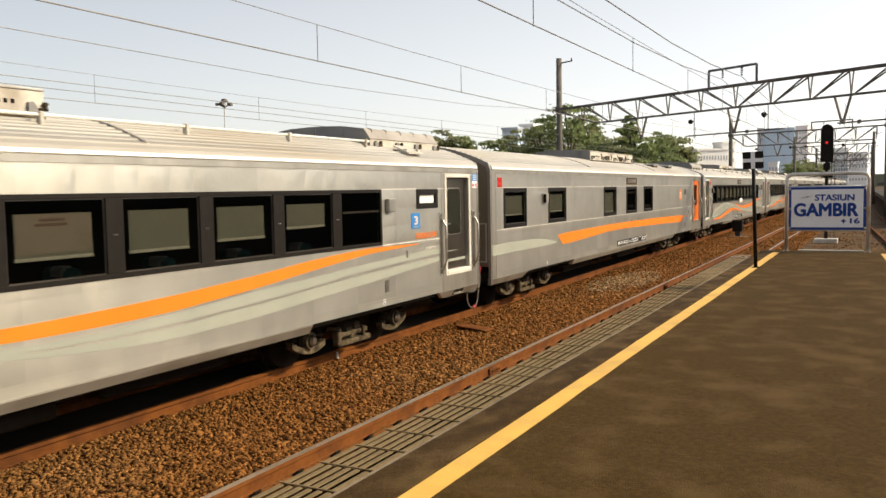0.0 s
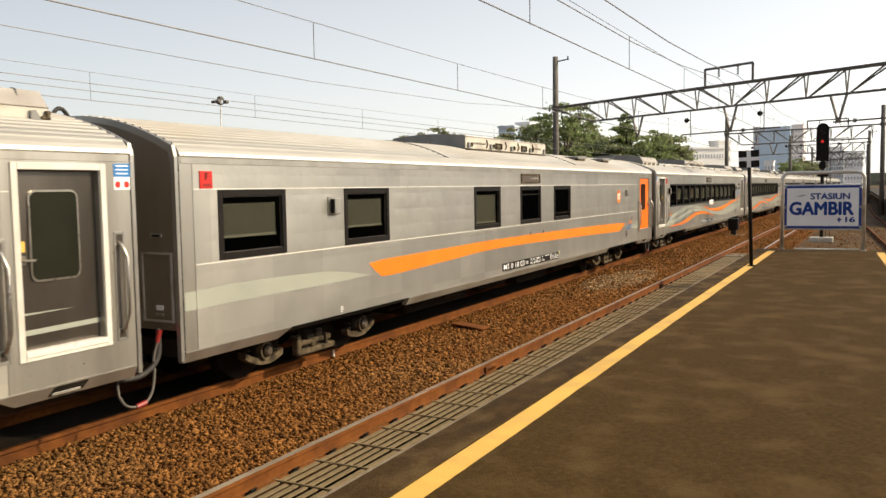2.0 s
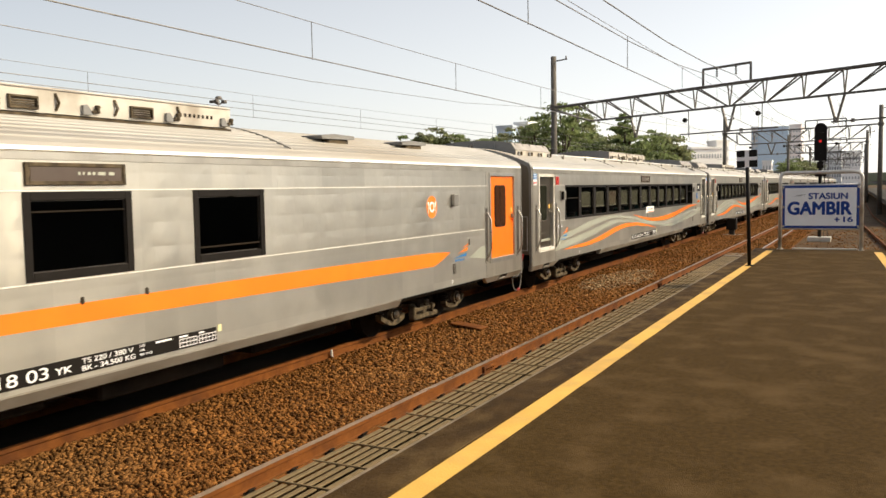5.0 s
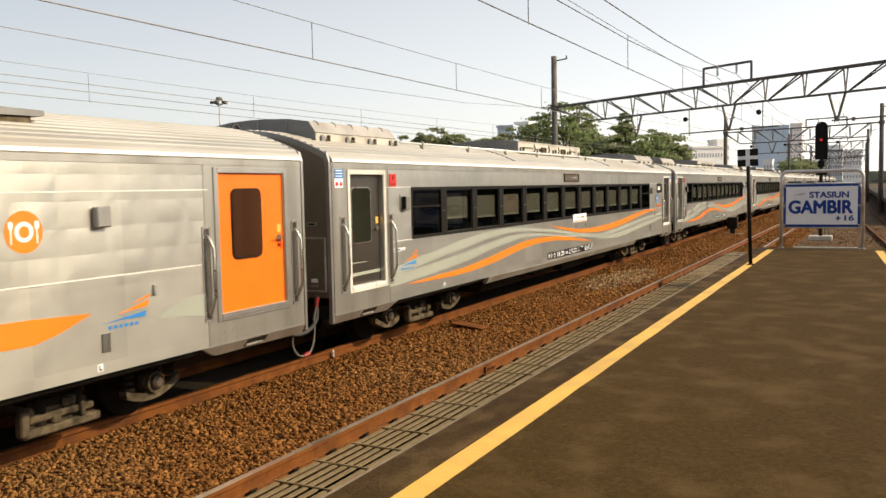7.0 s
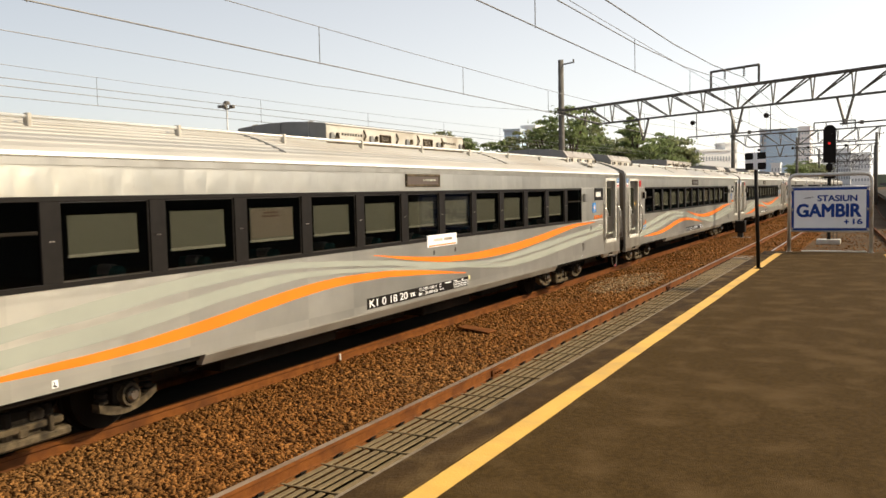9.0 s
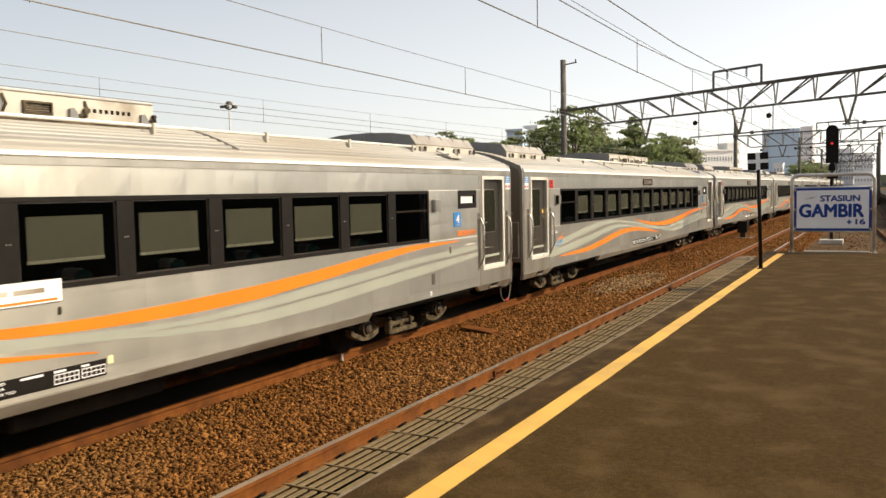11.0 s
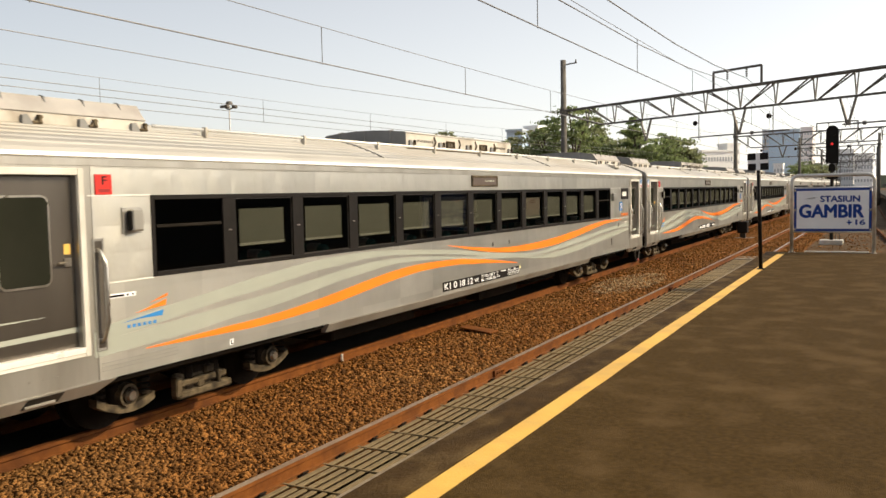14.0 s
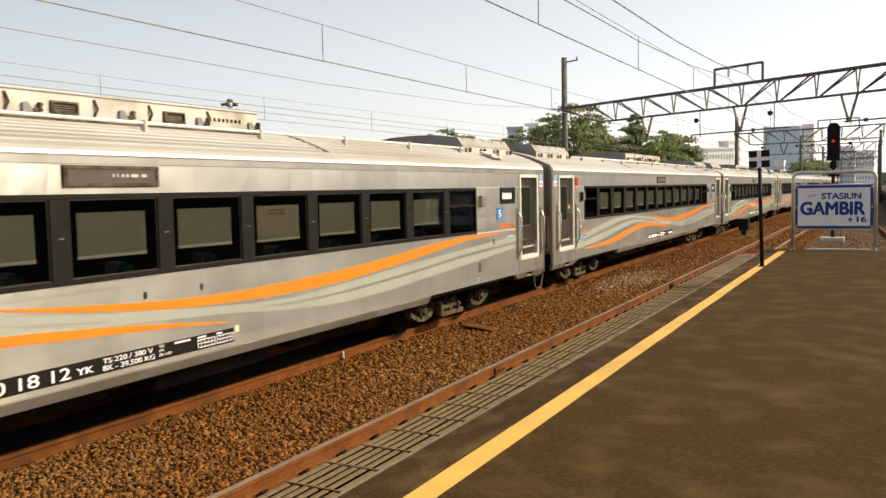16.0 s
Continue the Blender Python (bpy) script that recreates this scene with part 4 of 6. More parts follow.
def distance():
    # windows, panes and mullions also lightened to paint in the haze
    glassy = material("dark_far_windows", (0.46, 0.47, 0.48), (0.38, 0.39, 0.40), 0.5, 0.3)
    pane = material("blue_panes", (0.66, 0.80, 0.92), (0.60, 0.75, 0.88), 0.2, 0.2)
    cream = material("cream_render_wall", (0.96, 0.94, 0.89), (0.91, 0.89, 0.84), 0.3, 0.8)
    building("office_block", -42.0, -33.4, 223, 5, 11.7, cream, glassy, 11, 4, "long cream office block with rows of small windows", 0.34, 0.40, 38)
    building("office_block", -36.4, -33.0, 229, 5, 13.6, cream, glassy, 4, 5, "cream stair tower of the office block", 0.4, 0.4, 38)
    building("site_office", -32.7, -29.8, 300, 4, 9.8, PALE_WALL, glassy, 3, 3, "small white building behind the line", 0.4, 0.4)
    building("glass_tower", -57.0, -41.2, 500, 30, 33.0, material("blue_grey_mullions", (0.66, 0.78, 0.90), (0.62, 0.74, 0.87), 0.1, 0.4), pane, 14, 16, "blue glass office tower in the distance", 0.9, 0.86)
    building("office_tower", -60.8, -57.1, 503, 24, 33.6, TOWER_WALL, pane, 2, 11, "pale end bay of the glass tower", 0.5, 0.5)
    building("office_tower", -41.1, -35.0, 505, 20, 34.0, material("faded_red_wall", (0.86, 0.74, 0.70), (0.84, 0.80, 0.78), 0.15, 0.7), glassy, 4, 11, "narrow pale tower with a light red edge", 0.5, 0.4)
    building("apartment_block", -19.5, -11.5, 400, 20, 17.5, TOWER_WALL, glassy, 8, 5, "pale apartment block far down the line", 0.55, 0.4)
    building("apartment_block", -27.0, -20.2, 430, 20, 12.0, TOWER_WALL, glassy, 7, 4, "pale low apartment block far down the line", 0.55, 0.4)
    building("apartment_block", -10.8, -4.0, 380, 20, 14.0, PALE_WALL, glassy, 6, 5, "pale apartment block far down the line", 0.5, 0.4)
    building("glass_hall", -86.2, -81.9, 200, 8, 18.0, material("hazy_blue_wall", (0.58, 0.66, 0.74), (0.54, 0.62, 0.70), 0.2, 0.5), pane, 6, 8, "hazy blue-grey glass hall behind the trees", 0.8, 0.7)
    building("white_hall", -83.0, -79.2, 204, 8, 19.0, PALE_WALL, glassy, 3, 8, "white hall rising behind the trees", 0.3, 0.3)
    # boundary wall by the far right-hand track
    bm = bmesh.new()
    bar(bm, (2.2, 52, 0.95), (-0.1, 190, 0.95), 2.4, 0.3)
    bar(bm, (2.2, 52, 2.2), (-0.1, 190, 2.2), 0.14, 0.4)
    tagged(part("boundary_wall", bm, HEDGE), "dark stained wall along the far track", "wall", kind="structure")
    # two added walls out of view, only to darken what the steel reflects
    bm = bmesh.new()
    box(bm, 13.0, 13.3, -60, 130, -0.3, 5.2)
    tagged(part("wall_east", bm, HEDGE), "unseen plain dark wall added for reflections in the coach sides", "wall", kind="structure")
    bm = bmesh.new()
    box(bm, 15.0, 15.4, 60, 320, -0.3, 9.5)
    tagged(part("wall_north", bm, HEDGE), "unseen tall dark wall added to darken reflections in far coaches", "wall", kind="structure")
    # added wall hidden by the train; keeps far-side sky light from under it
    bm = bmesh.new()
    box(bm, -9.75, -9.5, -30, 150, -0.3, 0.75)
    tagged(part("wall_west", bm, HEDGE), "unseen low dark wall added to block light under the train", "wall", kind="structure")
    bm = bmesh.new()
    box(bm, -300, 200, 700, 720, -0.3, 9, 0)
    tagged(part("backdrop", bm, FAR_WOOD), "low green tree line on the horizon", "tree line", kind="structure")


# ---- the train ----
PITCH = 20.96
FIRST = 13.23 - PITCH
SIDE = 1.503
Y_A, Y_B = 0.26, 20.62
RUN = [(0, 0.00), (0.5, 1.92), (1, 3.82), (1.5, 5.68), (2, 7.53), (2.5, 9.36), (3, 11.18), (3.5, 12.99), (4, 14.80), (6.5, 23.69), (7, 25.52), (7.5, 27.35), (8, 29.19),
       (8.5, 31.045), (9, 32.905), (11.5, 42.30), (12, 44.20), (12.5, 46.09), (13, 47.97), (13.5, 49.88), (14, 51.81), (14.5, 53.76), (15, 55.74), (15.5, 57.76), (16, 59.80)]


def holed_wall(bm, x, y0, y1, z0, z1, holes, depth, cuts):
    ys = sorted({y0, y1, *cuts, *[h[0] for h in holes], *[h[1] for h in holes], *np.arange(y0 + 1, y1 - 0.5, 1.0)})
    zs = sorted({z0, z1, *[h[2] for h in holes], *[h[3] for h in holes]})
    grid = {}

    def vert(y, z):
        if (y, z) not in grid:
            grid[(y, z)] = bm.verts.new((x, y, z))
        return grid[(y, z)]
    for a, b in zip(ys, ys[1:]):
        for c, d in zip(zs, zs[1:]):
            my, mz = (a + b) / 2, (c + d) / 2
            if any(h[0] < my < h[1] and h[2] < mz < h[3] for h in holes):
                continue
            f = bm.faces.new((vert(a, c), vert(b, c), vert(b, d), vert(a, d)))
            f.material_index = 0 if cuts[0] < my < cuts[1] else 1
    for h in holes:
        q = [(h[0], h[2]), (h[1], h[2]), (h[1], h[3]), (h[0], h[3])]
        f = [vert(y, z) for y, z in q]
        k = [bm.verts.new((x - depth, y, z)) for y, z in q]
        for i in range(4):
            j = (i + 1) % 4
            bm.faces.new((f[i], f[j], k[j], k[i]))


def ring(bm, x0, x1, y0, y1, z0, z1, w, bevel=0.0):
    """A rectangular frame of bars of width w."""
    box(bm, x0, x1, y0, y0 + w, z0, z1, bevel)
    box(bm, x0, x1, y1 - w, y1, z0, z1, bevel)
    box(bm, x0, x1, y0 + w, y1 - w, z0, z0 + w, bevel)
    box(bm, x0, x1, y0 + w, y1 - w, z1 - w, z1, bevel)


def round_rect(y0, y1, z0, z1, r, n=4):
    out = []
    for cy, cz, a0 in ((y1 - r, z1 - r, 0), (y0 + r, z1 - r, 90), (y0 + r, z0 + r, 180), (y1 - r, z0 + r, 270)):
        out += [(cy + r * math.cos(radians(a0 + 90 * i / n)), cz + r * math.sin(radians(a0 + 90 * i / n))) for i in range(n + 1)]
    return out


def slab_yz(bm, pts, x0, x1):
    a = [bm.verts.new((x0, y, z)) for y, z in pts]
    b = [bm.verts.new((x1, y, z)) for y, z in pts]
    bm.faces.new(b)
    bm.faces.new(list(reversed(a)))
    for i in range(len(pts)):
        j = (i + 1) % len(pts)
        bm.faces.new((a[i], a[j], b[j], b[i]))


def catmull(knots, n=7):
    k = np.array(knots)
    k = np.vstack([2 * k[0] - k[1], k, 2 * k[-1] - k[-2]])
    out = []
    for i in range(1, len(k) - 2):
        for t in np.linspace(0, 1, n, endpoint=False):
            a, b, c, d = k[i - 1], k[i], k[i + 1], k[i + 2]
            out.append(0.5 * (2 * b + (c - a) * t + (2 * a - 5 * b + 4 * c - d) * t * t + (3 * b - a - 3 * c + d) * t ** 3))
    out.append(k[-2])
    return out


def stripe(name, knots, mat, coach, lift, label):
    """A painted film stripe: knots of y, upper and lower edge."""
    bm = bmesh.new()
    rows = [(bm.verts.new((SIDE + lift, y, a)), bm.verts.new((SIDE + lift, y, max(min(b, a - 0.001), 0.4)))) for y, a, b in catmull(knots)]
    for p, q in zip(rows, rows[1:]):
        bm.faces.new((p[0], p[1], q[1], q[0]))
    part(name, bm, mat, coach, label)


def on_side(y, z, lift=0.006):
    m = Matrix(((0, 0, 1, SIDE + lift), (1, 0, 0, y), (0, 1, 0, z), (0, 0, 0, 1)))
    return m


def plate(name, mat, coach, y0, y1, z0, z1, lift=0.012, label="", r=0.0):
    bm = bmesh.new()
    if r:
        slab_yz(bm, round_rect(y0, y1, z0, z1, r), SIDE - 0.002, SIDE + lift)
    else:
        box(bm, SIDE - 0.002, SIDE + lift, y0, y1, z0, z1, 0.002)
    return part(name, bm, mat, coach, label)


def roof_z(x):
    return 3.17 - 0.167 * x * x


def shell(coach, holes, lower, sheet, seams, head=Y_A, tail=Y_B, joint=0.02, cuts=(1.66, 19.30)):
    """Walls, roof, ends and floor of one coach."""
    bm = bmesh.new()
    holed_wall(bm, SIDE, head, tail, 0.72, 2.70, holes, 0.075, cuts)
    part("side_wall", bm, [sheet, STEEL_PLAIN], coach, "rippled stainless side wall")
    bm = bmesh.new()
    box(bm, -SIDE, -SIDE + 0.06, head, tail, 0.72, 2.70)
    part("far_wall", bm, STEEL, coach)
    for a, b in lower:
        bm = bmesh.new()
        slope = [(SIDE - 0.10, 0.725), (SIDE + 0.003, 0.725), (SIDE + 0.003, 0.712), (SIDE - 0.045, 0.607), (SIDE - 0.10, 0.607)]
        extrude_profile(bm, slope, a, b)
        near = 0 if a < 5 else 1
        for v in bm.verts:
            if v.co.z < 0.65 and abs(v.co.y - (b, a)[near]) < 0.01:
                v.co.y += (-0.22, 0.22)[near]
        part("skirt", bm, STEEL_PLAIN, coach, "folded steel skirt under the door")
        bm = bmesh.new()
        box(bm, SIDE, SIDE + 0.004, a, b, 0.716, 0.726)
        part("skirt_fold", bm, STEEL_FRAME, coach)
    bm = bmesh.new()
    extrude_profile(bm, [(SIDE - 0.12, 0.722), (SIDE + 0.002, 0.722), (SIDE + 0.002, 0.705), (SIDE - 0.055, 0.603), (SIDE - 0.12, 0.603)], 5.15, 15.8)
    part("sole_bar", bm, SOLE, coach, "dull grey folded sole bar")
    bm = bmesh.new()
    box(bm, SIDE - 0.001, SIDE + 0.005, head + 0.02, tail - 0.02, 2.632, 2.699, 0.002)
    part("cantrail", bm, STEEL_PLAIN, coach, "smooth strip under the gutter")
    for y in (6.7, 13.35):
        bm = bmesh.new()
        pts = [(a, roof_z(a)) for a in np.linspace(0.2, SIDE - 0.07, 10)]
        extrude_profile(bm, [(a, b + 0.026) for a, b in pts] + [(a, b - 0.01) for a, b in reversed(pts)], y - 0.02, y + 0.02)
        part("roof_joint", bm, ROOF, coach)
    # roof with long ribs
    half = [(SIDE, 2.70), (SIDE + 0.020, 2.712), (SIDE + 0.008, 2.747), (SIDE - 0.02, 2.785)]
    x = SIDE - 0.06
    while x > 0.1:
        half += [(x, roof_z(x)), (x - 0.010, roof_z(x) + 0.016), (x - 0.032, roof_z(x - 0.03) + 0.016), (x - 0.042, roof_z(x - 0.042))]
        x -= 0.105
    prof = half + [(-a, b) for a, b in reversed(half)]
    bm = bmesh.new()
    mats = [1, 1] + [0] * (len(prof) - 2)
    extrude_profile(bm, prof, head, tail, mats)
    part("roof", bm, [ROOF, GUTTER], coach, "ribbed pale roof")
    # rounded end caps of the body
    for name, ya, yb in (("end_wall", head - 0.05, head), ("end_wall", tail, tail + 0.05)):
        bm = bmesh.new()
        pts = [(SIDE - 0.03, 0.95), (SIDE - 0.03, 2.70)] + [(a - 0.05, roof_z(a) - 0.03) for a in np.linspace(SIDE - 0.05, 0, 9)]
        pts = pts + [(-a, b) for a, b in reversed(pts[:-1])]
        extrude_profile(bm, pts, ya, yb)
        part(name, bm, END_STEEL, coach, "dark dull steel end wall")
    pts = [(SIDE + 0.001, 0.64), (SIDE + 0.001, 2.70)] + [(a, roof_z(a) + 0.006) for a in np.linspace(SIDE - 0.03, 0, 9)]
    pts = pts + [(-a, b) for a, b in reversed(pts[:-1])]
    inner = [(a * 0.965, 0.64 if b < 0.7 else b - 0.06) for a, b in pts]
    for ya in (head - 0.06, tail + 0.015):
        bm = bmesh.new()
        r0 = [bm.verts.new((a, ya, b)) for a, b in pts]
        r1 = [bm.verts.new((a, ya + 0.045, b)) for a, b in pts]
        i0 = [bm.verts.new((a, ya, b)) for a, b in inner]
        i1 = [bm.verts.new((a, ya + 0.045, b)) for a, b in inner]
        for i in range(len(pts) - 1):
            bm.faces.new((r0[i], r0[i + 1], r1[i + 1], r1[i]))
            bm.faces.new((i0[i], i0[i + 1], i1[i + 1], i1[i]))
            bm.faces.new((r0[i], r0[i + 1], i0[i + 1], i0[i]))
            bm.faces.new((r1[i], r1[i + 1], i1[i + 1], i1[i]))
        part("end_rim", bm, STEEL_FRAME, coach)
    bm = bmesh.new()
    box(bm, 1.02, 1.40, head - 0.054, head - 0.045, 1.05, 1.72)
    lk = part("end_locker", bm, END_STEEL, coach, "dull steel locker door in the end wall")
    bm = bmesh.new()
    for x0, x1, z0, z1 in ((1.0, 1.02, 1.03, 1.74), (1.40, 1.42, 1.03, 1.74), (1.02, 1.40, 1.03, 1.05), (1.02, 1.40, 1.72, 1.74)):
        box(bm, x0, x1, head - 0.068, head - 0.045, z0, z1)
    part("locker_rim", bm, GALVANISED, lk)
    bm = bmesh.new()
    box(bm, 1.18, 1.28, head - 0.062, head - 0.05, 1.15, 1.20, 0.003)
    part("locker_label", bm, SIGN_WHITE, lk)
    bm = bmesh.new()
    box(bm, 1.17, 1.28, head - 0.072, head - 0.05, 1.09, 1.12, 0.004)
    part("locker_latch", bm, STEEL_FRAME, lk)
    bm = bmesh.new()
    box(bm, 1.13, 1.29, head - 0.058, head - 0.045, 1.885, 1.935, 0.004)
    hp = part("end_slot", bm, STEEL_FRAME, coach)
    bm = bmesh.new()
    box(bm, 1.16, 1.26, head - 0.062, head - 0.05, 1.90, 1.92)
    part("slot_mouth", bm, BLACK, hp)
    bm = bmesh.new()
    tube(bm, [Vector((0.35, tail + 0.05 + 0.30 * t, 2.9 + 0.31 * math.sin(math.pi * t) ** 0.5)) for t in np.linspace(0, 1, 11)], 0.022, 8)
    part("jumper_hoop", bm, RUBBER, coach, "black cable hoop over the gangway", True)
    for ya, yb in ((tail + 0.05, PITCH + 0.02), (joint, head - 0.05)):
        bm = bmesh.new()
        n = 4
        for i in range(n):
            a = ya + (yb - ya) * i / n
            box(bm, -0.62, 0.62, a, a + (yb - ya) / n * 0.7, 0.85, 2.75, 0.03)
        part("gangway_bellows", bm, RUBBER, coach)
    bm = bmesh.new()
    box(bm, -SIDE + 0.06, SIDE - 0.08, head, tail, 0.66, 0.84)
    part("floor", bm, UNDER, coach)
    # added backing and ceiling; the cabin's gloom is painted into their colour
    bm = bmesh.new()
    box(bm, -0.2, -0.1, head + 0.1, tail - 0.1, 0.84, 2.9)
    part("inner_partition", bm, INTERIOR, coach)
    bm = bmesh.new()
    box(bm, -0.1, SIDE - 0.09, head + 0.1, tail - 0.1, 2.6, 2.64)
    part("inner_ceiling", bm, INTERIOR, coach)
    # seams of the sheets
    for z, segs in seams:
        for a, b in segs:
            bm = bmesh.new()
            box(bm, SIDE - 0.001, SIDE + 0.004, a, b, z - 0.006, z + 0.006)
            part("sheet_seam", bm, GUTTER, coach)


def door(coach, y0, y1, orange, flip):
    """Side door in a recess, with frame, window, lever and sill. y0, y1: outer frame."""
    w = 0.06
    rec = 0.045 if orange else 0.0
    frame_mat = STEEL_FRAME if orange else WHITE_TRIM
    bm = bmesh.new()
    ring(bm, SIDE - 0.01, SIDE + 0.014, y0, y1, 0.965, 2.61, w, 0.004)
    fr = part("door_frame", bm, frame_mat, coach, "brushed steel surround" if orange else "white-painted surround")
    bm = bmesh.new()
    box(bm, SIDE - 0.075, SIDE + 0.02, y0 + w, y1 - w, 1.0, 1.05, 0.004)
    part("sill", bm, STEEL_FRAME if orange else GUTTER, fr)
    bm = bmesh.new()
    box(bm, SIDE - 0.10 + rec, SIDE - 0.065 + rec, y0 + w - 0.01, y1 - w + 0.01, 0.99, 2.56)
    leaf = part("door_leaf", bm, DOOR_ORANGE if orange else STEEL_DARK, coach, "bright orange door" if orange else "dull grey steel door")
    a = y0 + (0.29 if orange else 0.17 if flip else 0.19)
    b = a + 0.49
    bm = bmesh.new()
    slab_yz(bm, round_rect(a - 0.002, b + 0.002, 1.611, 2.384, 0.075), SIDE - 0.066 + rec, SIDE - 0.050 + rec)
    part("window_rim", bm, BLACK if orange else CHROME, leaf)
    bm = bmesh.new()
    slab_yz(bm, round_rect(a + 0.016, b - 0.016, 1.63, 2.366, 0.06), SIDE - 0.056 + rec, SIDE - 0.047 + rec)
    part("window_pane", bm, DOOR_PANE_BROWN if orange else DOOR_PANE, leaf, "dark glossy window")
    hy = (y1 - w - 0.10) if flip or orange else y0 + w + 0.04
    bm = bmesh.new()
    box(bm, SIDE - 0.066 + rec, SIDE - 0.05 + rec, hy - 0.02, hy + 0.05, 1.76, 1.84, 0.004)
    tube(bm, [Vector((SIDE - 0.05 + rec, hy, 1.80)), Vector((SIDE - 0.015 + rec, hy, 1.80)), Vector((SIDE - 0.015 + rec, hy + (0.11 if not (flip or orange) else -0.11), 1.80))], 0.012, 6)
    part("door_lever", bm, CHROME, leaf)
    if orange:
        bm = bmesh.new()
        box(bm, SIDE - 0.02, SIDE + 0.02, hy - 0.005, hy + 0.03, 1.71, 1.74, 0.006)
        rod(bm, (SIDE + 0.01, hy + 0.012, 1.68), (SIDE + 0.01, hy + 0.012, 1.80), 0.007, seg=8)
        part("lock_grip", bm, RED, leaf, "red lock grip")
    bm = bmesh.new()
    box(bm, SIDE - 0.066 + rec, SIDE - 0.062 + rec, hy - 0.015, hy + 0.05, 1.87, 1.96)
    part("warning_sticker", bm, YELLOW, leaf)
    if not orange:
        for z0, z1, f0, f1 in ((1.17, 1.215, 0.0, 1.0), (1.34, 1.36, 0.0, 0.62)):
            bm = bmesh.new()
            p0, p1 = y0 + w, y0 + w + (y1 - y0 - 2 * w) * f1
            vs = [bm.verts.new((SIDE - 0.0635, y, z)) for y, z in ((p0, z0), (p1, z0 + 0.012), (p1, z1 + (0.012 if f1 == 1 else -0.005)), (p0, z1))]
            bm.faces.new(vs)
            part("grey_stripe", bm, SAGE, leaf)
    # grab rails on both sides; flat dark plates and cups carry the recess shade
    for y in (y0 - 0.13, y1 + 0.125):
        bm = bmesh.new()
        box(bm, SIDE - 0.004, SIDE + 0.003, y - 0.05, y + 0.05, 1.0, 1.98, 0.002)
        pk = part("rail_pocket", bm, POCKET, coach, "flat grab rail channel, dark colour in place of recess shade")
        bm = bmesh.new()
        ring(bm, SIDE - 0.002, SIDE + 0.009, y - 0.062, y + 0.062, 0.985, 1.995, 0.013, 0.002)
        part("pocket_rim", bm, STEEL_FRAME, pk)
        for z in (1.18, 1.34, 1.50, 1.66, 1.80):
            bm = bmesh.new()
            rod(bm, (SIDE, y - 0.075, z), (SIDE + 0.006, y - 0.075, z), 0.008, seg=6)
            part("rivet", bm, CHROME, pk)
        for z0, z1 in ((1.0, 1.10), (1.87, 1.98)):
            bm = bmesh.new()
            ring(bm, SIDE - 0.002, SIDE + 0.008, y - 0.05, y + 0.05, z0, z1, 0.012, 0.002)
            part("cup_rim", bm, STEEL_FRAME, pk)
            bm = bmesh.new()
            box(bm, SIDE + 0.002, SIDE + 0.004, y - 0.037, y + 0.037, z0 + 0.013, z1 - 0.013)
            part("cup", bm, STEEL_DARK, pk)
        bm = bmesh.new()
        tube(bm, [Vector((SIDE, y - 0.01, 1.90)), Vector((SIDE + 0.035, y, 1.87)), Vector((SIDE + 0.085, y + 0.015, 1.76)), Vector((SIDE + 0.085, y + 0.015, 1.24)), Vector((SIDE + 0.04, y, 1.10)), Vector((SIDE, y - 0.01, 1.06))], 0.017, 8)
        part("grab_rail", bm, CHROME, pk, "dull chrome grab rail", True)
    yc = (y0 + y1) / 2
    # slab on the skirt; its black paints the shade inside a step recess
    bm = bmesh.new()
    vs = [[bm.verts.new((SIDE + dx, y, z)) for y, z in ((yc - 0.20, 0.628), (yc + 0.15, 0.628), (yc + 0.20, 0.705), (yc - 0.15, 0.705))] for dx in (-0.05, 0.001)]
    for v, dx in zip(vs[1], (-0.034, -0.034, 0.001, 0.001)):
        v.co.x = SIDE + dx + 0.003
    bm.faces.new(vs[1])
    bm.faces.new(list(reversed(vs[0])))
    for k in range(4):
        bm.faces.new((vs[0][k], vs[0][(k + 1) % 4], vs[1][(k + 1) % 4], vs[1][k]))
    st = part("step_pocket", bm, UNDER, coach, "step plate, near black in place of recess shade")
    bm = bmesh.new()
    box(bm, SIDE - 0.05, SIDE - 0.012, yc - 0.17, yc + 0.12, 0.63, 0.655, 0.003)
    part("step_tread", bm, SOLE, st, "pale worn tread")
    for k in range(6):
        bm = bmesh.new()
        rod(bm, (SIDE, y0 + 0.1 + 0.13 * k, 0.85), (SIDE + 0.004, y0 + 0.1 + 0.13 * k, 0.85), 0.007, seg=6)
        part("rivet", bm, CHROME, fr)


